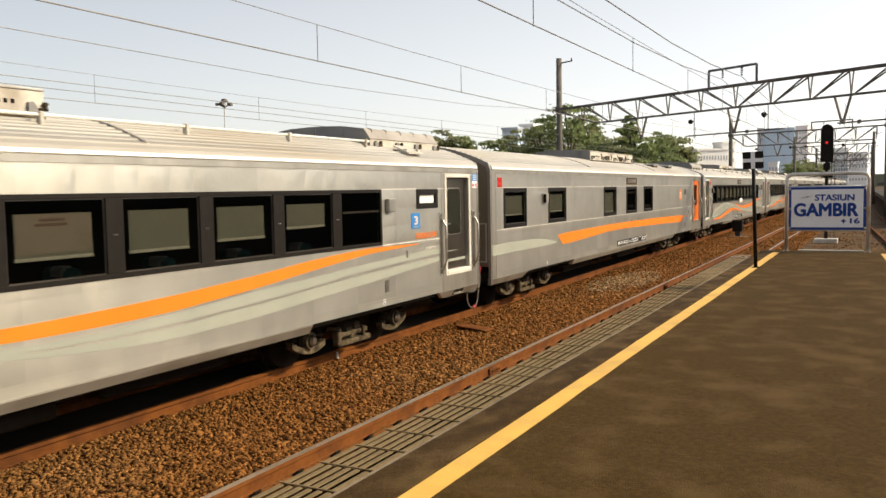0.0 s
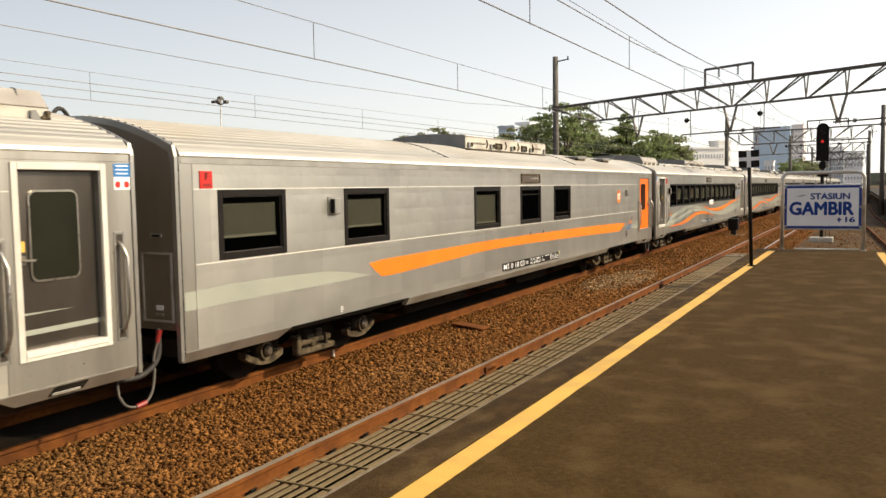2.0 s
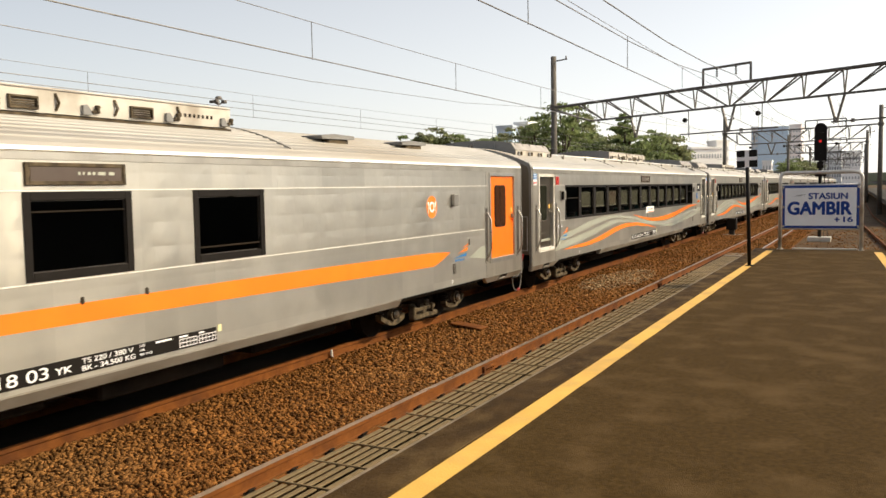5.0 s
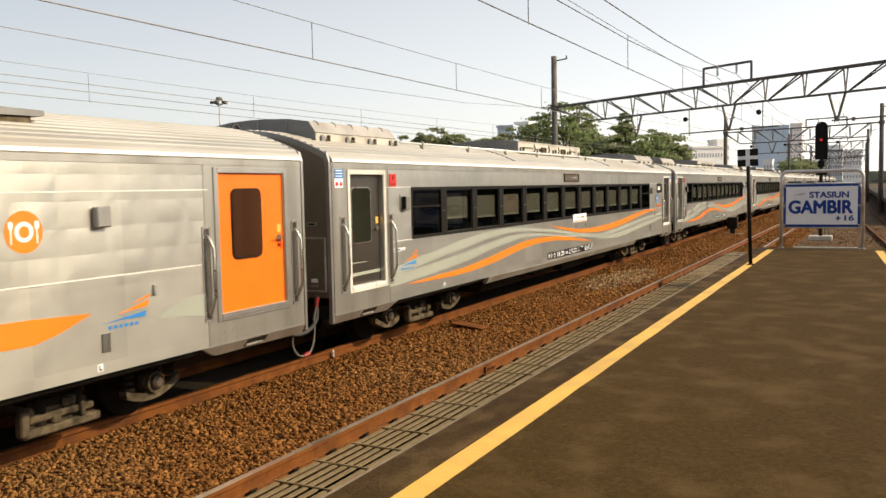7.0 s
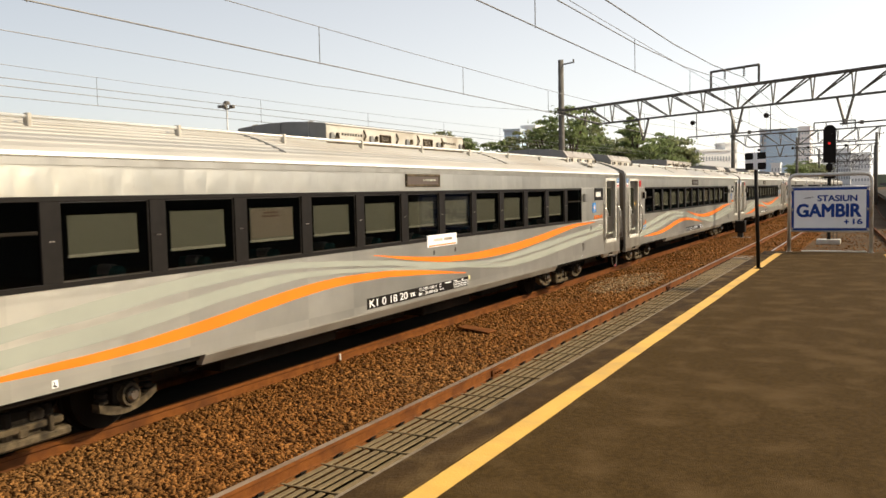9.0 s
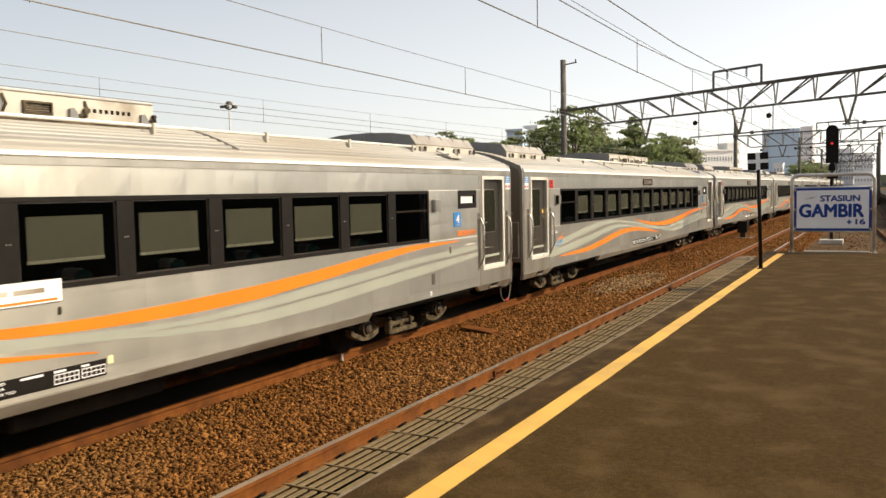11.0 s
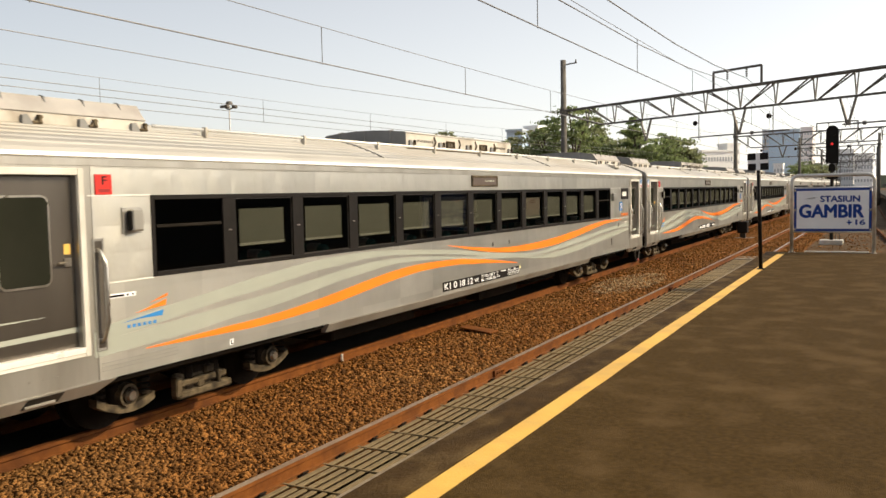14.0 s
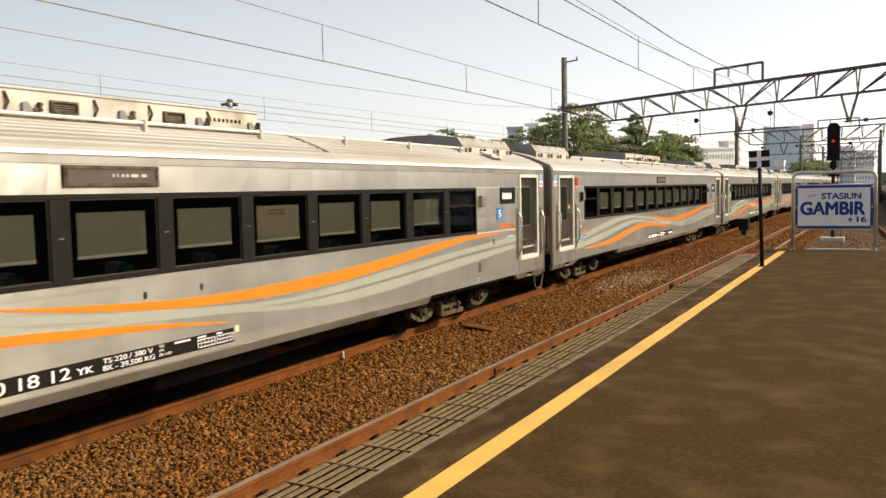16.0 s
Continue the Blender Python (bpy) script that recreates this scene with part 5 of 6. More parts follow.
def ac_unit(coach, y0, y1, big):
    bm = bmesh.new()
    top, low = (3.36, 2.96) if big else (3.30, 2.94)
    wd = 0.80 if big else 0.98
    half = [(wd, 3.10), (wd, 3.315), (wd - 0.02, 3.345), (0.45, top + 0.015), (0.15, top + 0.03)] if big else [(wd, 3.02), (wd, 3.13), (wd - 0.11, 3.285), (0.50, 3.335), (0.15, 3.35)]
    prof = half + [(-a, b) for a, b in reversed(half)]
    extrude_profile(bm, prof, y0, y1)
    for f in bm.faces:
        if abs(f.calc_center_median().y - y0) < 0.01 or abs(f.calc_center_median().y - y1) < 0.01:
            f.material_index = 1
        elif not big and f.calc_center_median().z > 3.15:
            f.material_index = 2
    bmesh.ops.bevel(bm, geom=[e for e in bm.edges if abs(e.verts[0].co.y - e.verts[1].co.y) < 0.001], offset=0.006, segments=1, affect="EDGES")
    u = part("cooling_unit", bm, [AC_SIDE, AC_END, AC_COVER], coach, "cream roof cooling unit with grey ends")
    ln = y1 - y0
    foot = 3.10 if big else 3.02
    # the shadowed gap below the casing is put into this frame's black
    bm = bmesh.new()
    box(bm, -wd + 0.05, wd - 0.05, y0 + 0.02, y1 - 0.02, low - 0.05, foot)
    part("base_frame", bm, UNDER, u, "base frame, near black for the shaded gap under the casing")
    bm = bmesh.new()
    box(bm, wd - 0.03, wd + 0.012, y0, y1, foot - 0.04, foot - 0.012, 0.003)
    part("base_rail", bm, BOGIE, u)
    bm = bmesh.new()
    box(bm, wd - 0.012, wd + 0.012, y0 + 0.005, y1 - 0.005, (3.318 if big else 3.125), (3.332 if big else 3.139), 0.003)
    part("edge_moulding", bm, AC_COVER, u)

    lift = 0.115 if big else 0.0

    def catch(y):
        bm = bmesh.new()
        slab_yz(bm, [(y - 0.06, 3.0 + lift), (y + 0.045, 3.0 + lift), (y + 0.03, 3.05 + lift), (y - 0.01, 3.10 + lift), (y - 0.055, 3.09 + lift)], wd - 0.005, wd + 0.035)
        ct = part("catch", bm, AC_END, u, "grey wedge-shaped catch")
        bm = bmesh.new()
        box(bm, wd + 0.003, wd + 0.035, y + 0.05, y + 0.15, 3.02 + lift, 3.045 + lift, 0.006)
        box(bm, wd + 0.003, wd + 0.045, y + 0.10, y + 0.135, 3.03 + lift, 3.10 + lift, 0.006)
        bar(bm, (wd + 0.02, y + 0.06, 3.02 + lift), (wd + 0.02, y + 0.15, 3.09 + lift), 0.022)
        part("catch_lever", bm, BOGIE, ct)
    if big:
        for f in (0.03, 0.27, 0.52, 0.77, 0.97):
            catch(y0 + ln * f)
        for f in (0.15, 0.87):
            for k in range(8):
                bm = bmesh.new()
                box(bm, wd - 0.005, wd + 0.004, y0 + ln * f - 0.27 + 0.07 * k, y0 + ln * f - 0.235 + 0.07 * k, 3.185, 3.225)
                part("vent_slot", bm, UNDER, u)
        for f in (0.36, 0.68):
            bm = bmesh.new()
            ring(bm, wd - 0.005, wd + 0.03, y0 + ln * f - 0.15, y0 + ln * f + 0.15, 3.125, 3.245, 0.018)
            for k in range(4):
                box(bm, wd - 0.005, wd + 0.01, y0 + ln * f - 0.135, y0 + ln * f + 0.135, 3.148 + 0.022 * k, 3.162 + 0.022 * k)
            part("louvre", bm, BOGIE, u, "dark louvred vent")
        for f in (0.22, 0.44, 0.60, 0.80):
            bm = bmesh.new()
            tube(bm, [Vector((wd + 0.005, y0 + ln * f, 3.13)), Vector((wd + 0.03, y0 + ln * f + 0.02, 3.20)), Vector((wd + 0.005, y0 + ln * f, 3.29))], 0.014, 6)
            part("pipe_stub", bm, BOGIE, u)
    else:
        for f in (0.07, 0.36, 0.64, 0.93):
            catch(y0 + ln * f)
    for i in range(5):
        y = y0 + ln * (i + 0.4) / 5
        bm = bmesh.new()
        tube(bm, [Vector((wd - 0.01, y, 3.25)), Vector((wd - 0.02, y, 3.295)), Vector((wd - 0.07, y, 3.325))] if big else [Vector((wd - 0.07, y, 3.215)), Vector((wd - 0.09, y, 3.28)), Vector((wd - 0.15, y, 3.298))], 0.008, 6)
        part("lifting_lug", bm, AC_END, u)
    for x in (-0.5, 0.0, 0.5):
        bm = bmesh.new()
        tube(bm, [Vector((x, y0 - 0.012, 3.12)), Vector((x, y0 - 0.012, top + 0.01)), Vector((x, y0 + 0.10, top + 0.03))], 0.012, 6)
        part("cover_strap", bm, AC_END, u)


def bogie(coach, yc):
    bm = bmesh.new()
    for sx in (-1, 1):
        x0, x1 = sx * 0.86, sx * 1.02
        box(bm, x0, x1, -1.45, 1.45, 0.52, 0.63, 0.03, 1)
        # low spring plank with stops
        box(bm, sx * 0.90, sx * 1.02, -0.42, 0.42, 0.17, 0.255, 0.02)
        box(bm, sx * 0.93, sx * 1.03, -0.45, -0.36, 0.20, 0.42, 0.015)
        box(bm, sx * 0.93, sx * 1.02, -0.12, -0.02, 0.25, 0.33, 0.015)
        box(bm, sx * 0.93, sx * 1.03, 0.18, 0.23, 0.25, 0.40, 0.01)
        box(bm, sx * 0.86, sx * 1.0, -0.36, 0.36, 0.29, 0.37, 0.02)
        box(bm, sx * 0.88, sx * 0.945, -0.40, 0.30, 0.22, 0.44, 0.02)
        box(bm, sx * 0.93, sx * 1.0, 0.02, 0.16, 0.37, 0.47, 0.02)
        box(bm, sx * 0.82, sx * 0.95, -0.30, 0.30, 0.37, 0.52, 0.04, 1)
        rod(bm, (sx * 0.93, 0.2, 0.24), (sx * 0.93, 0.2, 0.5), 0.06, seg=10, mat=1)
        rod(bm, (sx * 0.93, -0.2, 0.24), (sx * 0.93, -0.2, 0.5), 0.06, seg=10, mat=1)
        for w in (-1.1, 1.1):
            # saddle that carries the axle box
            sg = 1 if w > 0 else -1
            low = [(w + 0.36 * t, 0.205 + 0.10 * t * t + 0.03 * t * sg) for t in np.linspace(-1, 1, 9)]
            high = [(w + 0.36 * t, 0.285 + 0.10 * t * t + 0.03 * t * sg) for t in np.linspace(1, -1, 9)]
            slab_yz(bm, low + high, sx * 0.90, sx * 1.01)
            box(bm, sx * 0.86, sx * 1.0, w - 0.15, w + 0.15, 0.27, 0.52, 0.05, 1)
            rod(bm, (sx * 0.98, w, 0.387), (sx * 1.05, w, 0.387), 0.125, 0.115, 16)
            rod(bm, (sx * 1.05, w, 0.387), (sx * 1.07, w, 0.387), 0.085, 0.08, 14, 1)
            rod(bm, (sx * 1.07, w, 0.387), (sx * 1.10, w, 0.387), 0.06, 0.045, 12, 2)
            for o in (-0.28, 0.28):
                for k in range(3):
                    rod(bm, (sx * 0.94, w + o, 0.34 + 0.065 * k), (sx * 0.94, w + o, 0.375 + 0.065 * k), 0.065, seg=10, mat=1)
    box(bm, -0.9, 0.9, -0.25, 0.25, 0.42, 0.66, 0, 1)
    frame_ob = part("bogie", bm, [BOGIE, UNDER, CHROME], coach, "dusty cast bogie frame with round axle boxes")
    frame_ob.location = (0, yc, 0)
    bm = bmesh.new()
    for sx in (-1, 1):
        rod(bm, (sx * 0.50, 0, 0), (sx * 0.63, 0, 0), 0.387, seg=28)
        rod(bm, (sx * 0.47, 0, 0), (sx * 0.50, 0, 0), 0.415, seg=28)
        rod(bm, (sx * 0.63, 0, 0), (sx * 0.70, 0, 0), 0.12, seg=14)
    rod(bm, (-0.95, 0, 0), (0.95, 0, 0), 0.07, seg=10)
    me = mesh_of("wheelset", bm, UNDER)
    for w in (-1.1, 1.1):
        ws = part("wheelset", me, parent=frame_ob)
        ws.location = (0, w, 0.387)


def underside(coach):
    # boxes in near black: the shade under the floor is in their colour
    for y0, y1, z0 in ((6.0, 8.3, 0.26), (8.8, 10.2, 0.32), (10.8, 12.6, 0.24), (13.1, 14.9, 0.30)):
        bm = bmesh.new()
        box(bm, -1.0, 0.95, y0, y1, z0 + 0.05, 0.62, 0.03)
        part("equipment_box", bm, UNDER, coach, "grimy underfloor equipment box, near black for shade")
    bm = bmesh.new()
    rod(bm, (1.1, 5.2, 0.52), (1.1, 15.6, 0.52), 0.03, seg=6)
    part("air_pipe", bm, UNDER, coach)
    bm = bmesh.new()
    pts = [Vector((1.33, Y_B + y, z)) for y, z in ((0.44, 0.93), (0.42, 0.85), (0.37, 0.72), (0.37, 0.60), (0.36, 0.48), (0.32, 0.36), (0.24, 0.285), (0.12, 0.27), (0.0, 0.31), (-0.08, 0.42), (-0.09, 0.55), (-0.07, 0.64))]
    tube(bm, [Vector(p) for p in catmull([tuple(p) for p in pts], 4)], 0.013, 8)
    hose = part("brake_hose", bm, POLE, coach, "looped grey brake hose", True)
    bm = bmesh.new()
    rod(bm, pts[6], pts[7], 0.030, 0.026, seg=8)
    part("hose_coupling", bm, RED_DARK, hose, "red hose coupling")
    bm = bmesh.new()
    rod(bm, pts[0] + Vector((0, 0.02, 0.04)), pts[1], 0.028, 0.020, seg=10)
    part("hose_valve", bm, RED_DARK, hose, "red valve")
    bm = bmesh.new()
    tube(bm, [Vector(p) for p in catmull([(1.25, Y_B - 0.20, 0.60), (1.30, Y_B + 0.05, 0.55), (1.32, Y_B + 0.25, 0.57), (1.33, Y_B + 0.42, 0.70), (1.28, Y_B + 0.49, 0.98)], 5)], 0.028, 8)
    part("jumper_cable", bm, RUBBER, coach, smooth=True)
    bm = bmesh.new()
    box(bm, -0.25, 0.25, Y_B - 0.4, PITCH - 0.02, 0.55, 0.80, 0.04)
    part("coupler", bm, UNDER, coach)


def small_side_things(coach, y_red, y_box):
    red = plate("red_sign_plate", RED, coach, y_red - 0.09, y_red + 0.09, 2.38, 2.56, 0.012, "square red plate with a dark letter")
    fitted("sign_letter", "F", 0.055, 0.075, BLACK, red, on_side(y_red - 0.02, 2.468, 0.014), 0.01)
    bm = bmesh.new()
    box(bm, SIDE + 0.012, SIDE + 0.0135, y_red - 0.06, y_red + 0.065, 2.40, 2.43)
    part("blurred_line", bm, RED_DARK, red)
    bm = bmesh.new()
    box(bm, SIDE, SIDE + 0.012, y_box - 0.11, y_box + 0.11, 2.02, 2.26, 0.003)
    bx = part("speaker_mount", bm, STEEL_FRAME, coach)
    bm = bmesh.new()
    box(bm, SIDE + 0.01, SIDE + 0.085, y_box - 0.05, y_box + 0.08, 2.04, 2.24, 0.012)
    part("speaker_box", bm, STEEL_PLAIN, bx)
    bm = bmesh.new()
    box(bm, SIDE + 0.02, SIDE + 0.078, y_box - 0.062, y_box - 0.048, 2.05, 2.23, 0.004)
    part("speaker_face", bm, BLACK, bx, "black speaker grille")


def logo(coach, y, z):
    for pts, mat in ((((0.34, 0.145), (0.59, 0.22), (0.58, 0.19)), ORANGE), (((0.18, 0.07), (0.57, 0.165), (0.555, 0.105), (0.36, 0.09)), ORANGE), (((0, 0), (0.53, 0.065), (0.51, 0.01), (0.25, 0.015)), BLUE)):
        bm = bmesh.new()
        bm.faces.new([bm.verts.new((SIDE + 0.0045, y + a, z + b)) for a, b in pts])
        part("emblem", bm, mat, coach, "orange winged emblem" if mat is ORANGE else "blue winged emblem")
    for k in range(6):
        bm = bmesh.new()
        box(bm, SIDE + 0.001, SIDE + 0.004, y + 0.08 + 0.062 * k, y + 0.118 + 0.062 * k, z - 0.055, z - 0.025)
        part("blurred_letter", bm, BLUE, coach)


def marking_plate(coach, y0, text, line1, line2):
    pl = plate("marking_plate", BLACK, coach, y0, y0 + 3.14, 0.765, 0.915, 0.006, "black plate with white coach marking")
    fitted("marking", text, 1.04, 0.105, SIGN_WHITE, pl, on_side(y0 + 0.05, 0.787, 0.008), 0.006)
    fitted("region_marking", "YK", 0.18, 0.06, SIGN_WHITE, pl, on_side(y0 + 1.15, 0.80, 0.008), 0.02)
    fitted("small_marking", line1, 0.58, 0.047, SIGN_WHITE, pl, on_side(y0 + 1.43, 0.85, 0.008), 0.008)
    fitted("small_marking", line2, 0.60, 0.047, SIGN_WHITE, pl, on_side(y0 + 1.43, 0.785, 0.008), 0.008)
    for text3, w, z in (("ND", 0.065, 0.879), ("PA", 0.06, 0.838), ("PA YAD", 0.15, 0.797)):
        fitted("small_marking", text3, w, 0.024, SIGN_WHITE, pl, on_side(y0 + 2.09, z, 0.008), 0.006)
    for a, w, z in ((2.29, 0.21, 0.892), (2.60, 0.12, 0.892), (2.875, 0.08, 0.892)):
        bm = bmesh.new()
        box(bm, SIDE + 0.006, SIDE + 0.0085, y0 + a, y0 + a + w, z - 0.009, z + 0.009)
        part("blurred_line", bm, SIGN_WHITE, pl)
    for a in (2.60, 2.875):
        bm = bmesh.new()
        ring(bm, SIDE + 0.006, SIDE + 0.0085, y0 + a, y0 + a + 0.25, 0.785, 0.87, 0.008)
        for k in (1, 2, 3, 4):
            box(bm, SIDE + 0.006, SIDE + 0.0085, y0 + a + 0.05 * k - 0.003, y0 + a + 0.05 * k + 0.003, 0.793, 0.862)
        box(bm, SIDE + 0.006, SIDE + 0.0085, y0 + a, y0 + a + 0.25, 0.825, 0.832)
        part("table_mark", bm, SIGN_WHITE, pl)
    bm = bmesh.new()
    box(bm, SIDE - 0.001, SIDE + 0.005, y0 + 3.16, y0 + 3.22, 0.86, 0.93)
    part("yellow_tag", bm, TAG, pl)


def info_sticker(coach, y):
    st = plate("info_sticker", SIGN_WHITE, coach, y - 0.095, y + 0.095, 2.375, 2.615, 0.003, "blue and white notice sticker")
    bm = bmesh.new()
    box(bm, SIDE + 0.003, SIDE + 0.005, y - 0.095, y + 0.095, 2.495, 2.615)
    part("blue_band", bm, BLUE, st)
    for z in (2.525, 2.56, 2.595):
        bm = bmesh.new()
        box(bm, SIDE + 0.005, SIDE + 0.0065, y - 0.07, y + 0.07, z - 0.006, z + 0.006)
        part("blurred_line", bm, SIGN_WHITE, st)
    for o in (-0.05, 0.05):
        bm = bmesh.new()
        slab_yz(bm, round_rect(y + o - 0.03, y + o + 0.03, 2.395, 2.455, 0.029), SIDE + 0.003, SIDE + 0.005)
        part("red_mark", bm, RED, st)


def hatches(coach):
    for y, z in ((17.58, 1.0),):
        pl = plate("vent_cover", STEEL_DARK, coach, y - 0.05, y + 0.05, z - 0.085, z + 0.085, 0.008)
        for k in range(4):
            bm = bmesh.new()
            box(bm, SIDE + 0.008, SIDE + 0.012, y - 0.045 + 0.026 * k, y - 0.033 + 0.026 * k, z - 0.08, z + 0.08)
            part("fin", bm, STEEL_FRAME, pl)
    for y, z in ((18.17, 1.42),):
        bm = bmesh.new()
        box(bm, SIDE, SIDE + 0.025, y - 0.02, y + 0.02, z - 0.06, z + 0.05, 0.006)
        part("latch", bm, STEEL_FRAME, coach)
    for y, z, w in () if "dining" in coach.name else ((18.9, 1.455, 0.34), (18.8, 1.27, 0.2)):
        pl = plate("small_notice", AC_SIDE, coach, y - w / 2, y + w / 2, z - 0.018, z + 0.018, 0.003)
        for f0, f1 in ((-0.42, -0.08), (0.0, 0.06), (0.14, 0.40)):
            bm = bmesh.new()
            box(bm, SIDE + 0.003, SIDE + 0.0045, y + w * f0, y + w * f1, z - 0.007, z + 0.007)
            part("blurred_line", bm, AC_END, pl)
    for y in (10.19, 10.93):
        plate("round_latch", STEEL_DARK, coach, y - 0.018, y + 0.018, 1.37, 1.44, 0.008, "", 0.017)
    for y in (3.375, 17.5):
        jm = plate("jacking_mark", SIGN_WHITE, coach, y - 0.03, y + 0.03, 0.752, 0.819, 0.003)
        bm = bmesh.new()
        box(bm, SIDE + 0.003, SIDE + 0.0045, y - 0.014, y - 0.002, 0.762, 0.81)
        box(bm, SIDE + 0.003, SIDE + 0.0045, y - 0.002, y + 0.016, 0.762, 0.774)
        part("corner_mark", bm, BLACK, jm)


# lower edges of the roller blinds: first coach, second passenger coach, the rest
DROPS = ([1.83, 1.85, 1.83, 1.86, 1.83, 1.84, 1.86, 1.84, 1.83, 1.865, 1.94],
         [1.865, 1.84, 1.85, 1.85, 1.83, 1.85, 1.84, 1.83, 1.825, 1.82, 1.83],
         [1.83, 1.82, 1.81, 1.835, 1.83, 1.825, 1.84, 1.825, 1.83, 1.83, 1.85])
BLINDS = ({}, {})


def passenger_coach():
    coach = empty("passenger_coach", TRACK_TRAIN, 0, 0)
    tagged(coach, "stainless passenger coach with dark window band and orange waves", "railway coach", "coaches of the train")
    w0, w1, zb, zt = 2.33, 17.48, 1.59, 2.37
    shell(coach, [(w0, w1, zb, zt), (18.48, 19.16, 2.07, 2.365), (0.68, 1.51, 0.99, 2.56), (19.47, 20.27, 0.99, 2.56)], ((Y_A, 1.85), (19.15, Y_B)), STEEL, ((2.372, ((1.62, 2.33), (17.48, 18.48), (19.16, 19.38))), (1.585, ((1.75, 2.33), (17.48, 19.2)))))
    door(coach, 0.61, 1.58, False, True)
    door(coach, 19.40, 20.34, False, False)
    # window band
    bm = bmesh.new()
    ring(bm, SIDE - 0.03, SIDE + 0.008, w0, w1, zb, zt, 0.045, 0.003)
    band = part("window_frame", bm, BLACK, coach, "black window band frame")
    step = (16.39 - 3.41) / 11
    cuts = [3.41 + step * i for i in range(12)]
    bm = bmesh.new()
    box(bm, SIDE - 0.03, SIDE + 0.006, -0.10, 0.10, zb + 0.045, zt - 0.045, 0.003)
    mull = mesh_of("mullion", bm, BLACK)
    bm = bmesh.new()
    for y in (-0.022, 0.008):
        box(bm, SIDE + 0.005, SIDE + 0.010, y, y + 0.014, 1.985, 1.997)
    catch = mesh_of("catch", bm, CHROME)
    for c in cuts:
        ob = part("mullion", mull, parent=band)
        ob.location = (0, c, 0)
        part("catch", catch, parent=ob)
    bm = bmesh.new()
    box(bm, SIDE - 0.022, SIDE - 0.017, -step / 2 + 0.1, step / 2 - 0.1, zb + 0.045, zt - 0.045)
    pane = mesh_of("window_pane", bm, GLASS)
    blinds, bars = BLINDS
    drops = DROPS[0]
    for d in sorted(set(sum(DROPS, []))):
        bm = bmesh.new()
        box(bm, SIDE - 0.05, SIDE - 0.045, -step / 2 + 0.20, step / 2 - 0.215, d, 2.205)
        blinds[d] = mesh_of("blind", bm, BLIND)
        bm = bmesh.new()
        box(bm, SIDE - 0.058, SIDE - 0.04, -step / 2 + 0.195, step / 2 - 0.21, d - 0.03, d, 0.003)
        bars[d] = mesh_of("blind_bar", bm, BLIND_BAR)
    bm = bmesh.new()
    ring(bm, SIDE - 0.026, SIDE - 0.012, -step / 2 + 0.1, step / 2 - 0.1, zb + 0.045, zt - 0.045, 0.012)
    inner = mesh_of("pane_gasket", bm, STEEL_DARK)
    for i in range(11):
        y = (cuts[i] + cuts[i + 1]) / 2
        ob = part("window_pane", pane, parent=band)
        ob.location = (0, y, 0)
        ob.visible_shadow = False
        part("blind", blinds[drops[i]], parent=band).location = (0, y, 0)
        part("blind_bar", bars[drops[i]], parent=band).location = (0, y, 0)
        part("pane_gasket", inner, parent=band).location = (0, y, 0)
    bm = bmesh.new()
    box(bm, 0.75, 1.20, -0.06, 0.06, 0.9, 1.66, 0.04, 1)
    seat = mesh_of("seat_back", bm, SEAT_CLOTH)
    bm = bmesh.new()
    box(bm, 0.88, 1.08, -0.075, 0.068, 1.56, 1.675, 0.03)
    cover = mesh_of("head_cover", bm, BLIND_BAR)
    for i in range(11):
        sb = part("seat_back", seat, parent=coach)
        sb.location = (0, (cuts[i] + cuts[i + 1]) / 2 + 0.42, 0.03)
        part("head_cover", cover, parent=sb)
    for a, b in ((w0 + 0.045, cuts[0] - 0.1), (cuts[-1] + 0.1, w1 - 0.045)):
        bm = bmesh.new()
        box(bm, SIDE - 0.022, SIDE - 0.017, a, b, zb + 0.045, zt - 0.045)
        part("vent_pane", bm, GLASS, band).visible_shadow = False
        bm = bmesh.new()
        box(bm, SIDE - 0.016, SIDE + 0.003, a + 0.02, b - 0.02, 2.055, 2.085, 0.004)
        part("vent_bar", bm, UNDER, band)
    bm = bmesh.new()
    ring(bm, SIDE - 0.03, SIDE + 0.012, 18.48, 19.16, 2.07, 2.365, 0.085, 0.004)
    sm = part("toilet_window_frame", bm, BLACK, coach)
    bm = bmesh.new()
    box(bm, SIDE - 0.03, SIDE - 0.02, 18.56, 19.08, 2.15, 2.285)
    part("frosted_pane", bm, LIT_WINDOW, sm, "white frosted pane")
    stripe("grey_wave", [(1.62, 1.19, 1.06), (2.1, 1.25, 1.11), (2.52, 1.295, 1.157), (2.9, 1.338, 1.206), (3.32, 1.385, 1.253), (3.77, 1.437, 1.286), (4.27, 1.485, 1.335), (4.81, 1.53, 1.395), (5.42, 1.557, 1.434), (6.08, 1.56, 1.469), (6.82, 1.532, 1.46), (8.73, 1.40, 1.33), (10.2, 1.25, 1.18), (12.1, 1.12, 1.07), (13.36, 1.16, 1.07), (14.8, 1.25, 1.13), (15.8, 1.295, 1.185), (16.9, 1.355, 1.265), (18.3, 1.41, 1.32), (19.2, 1.43, 1.35)], SAGE, coach, 0.0025, "sage-grey wave stripe")
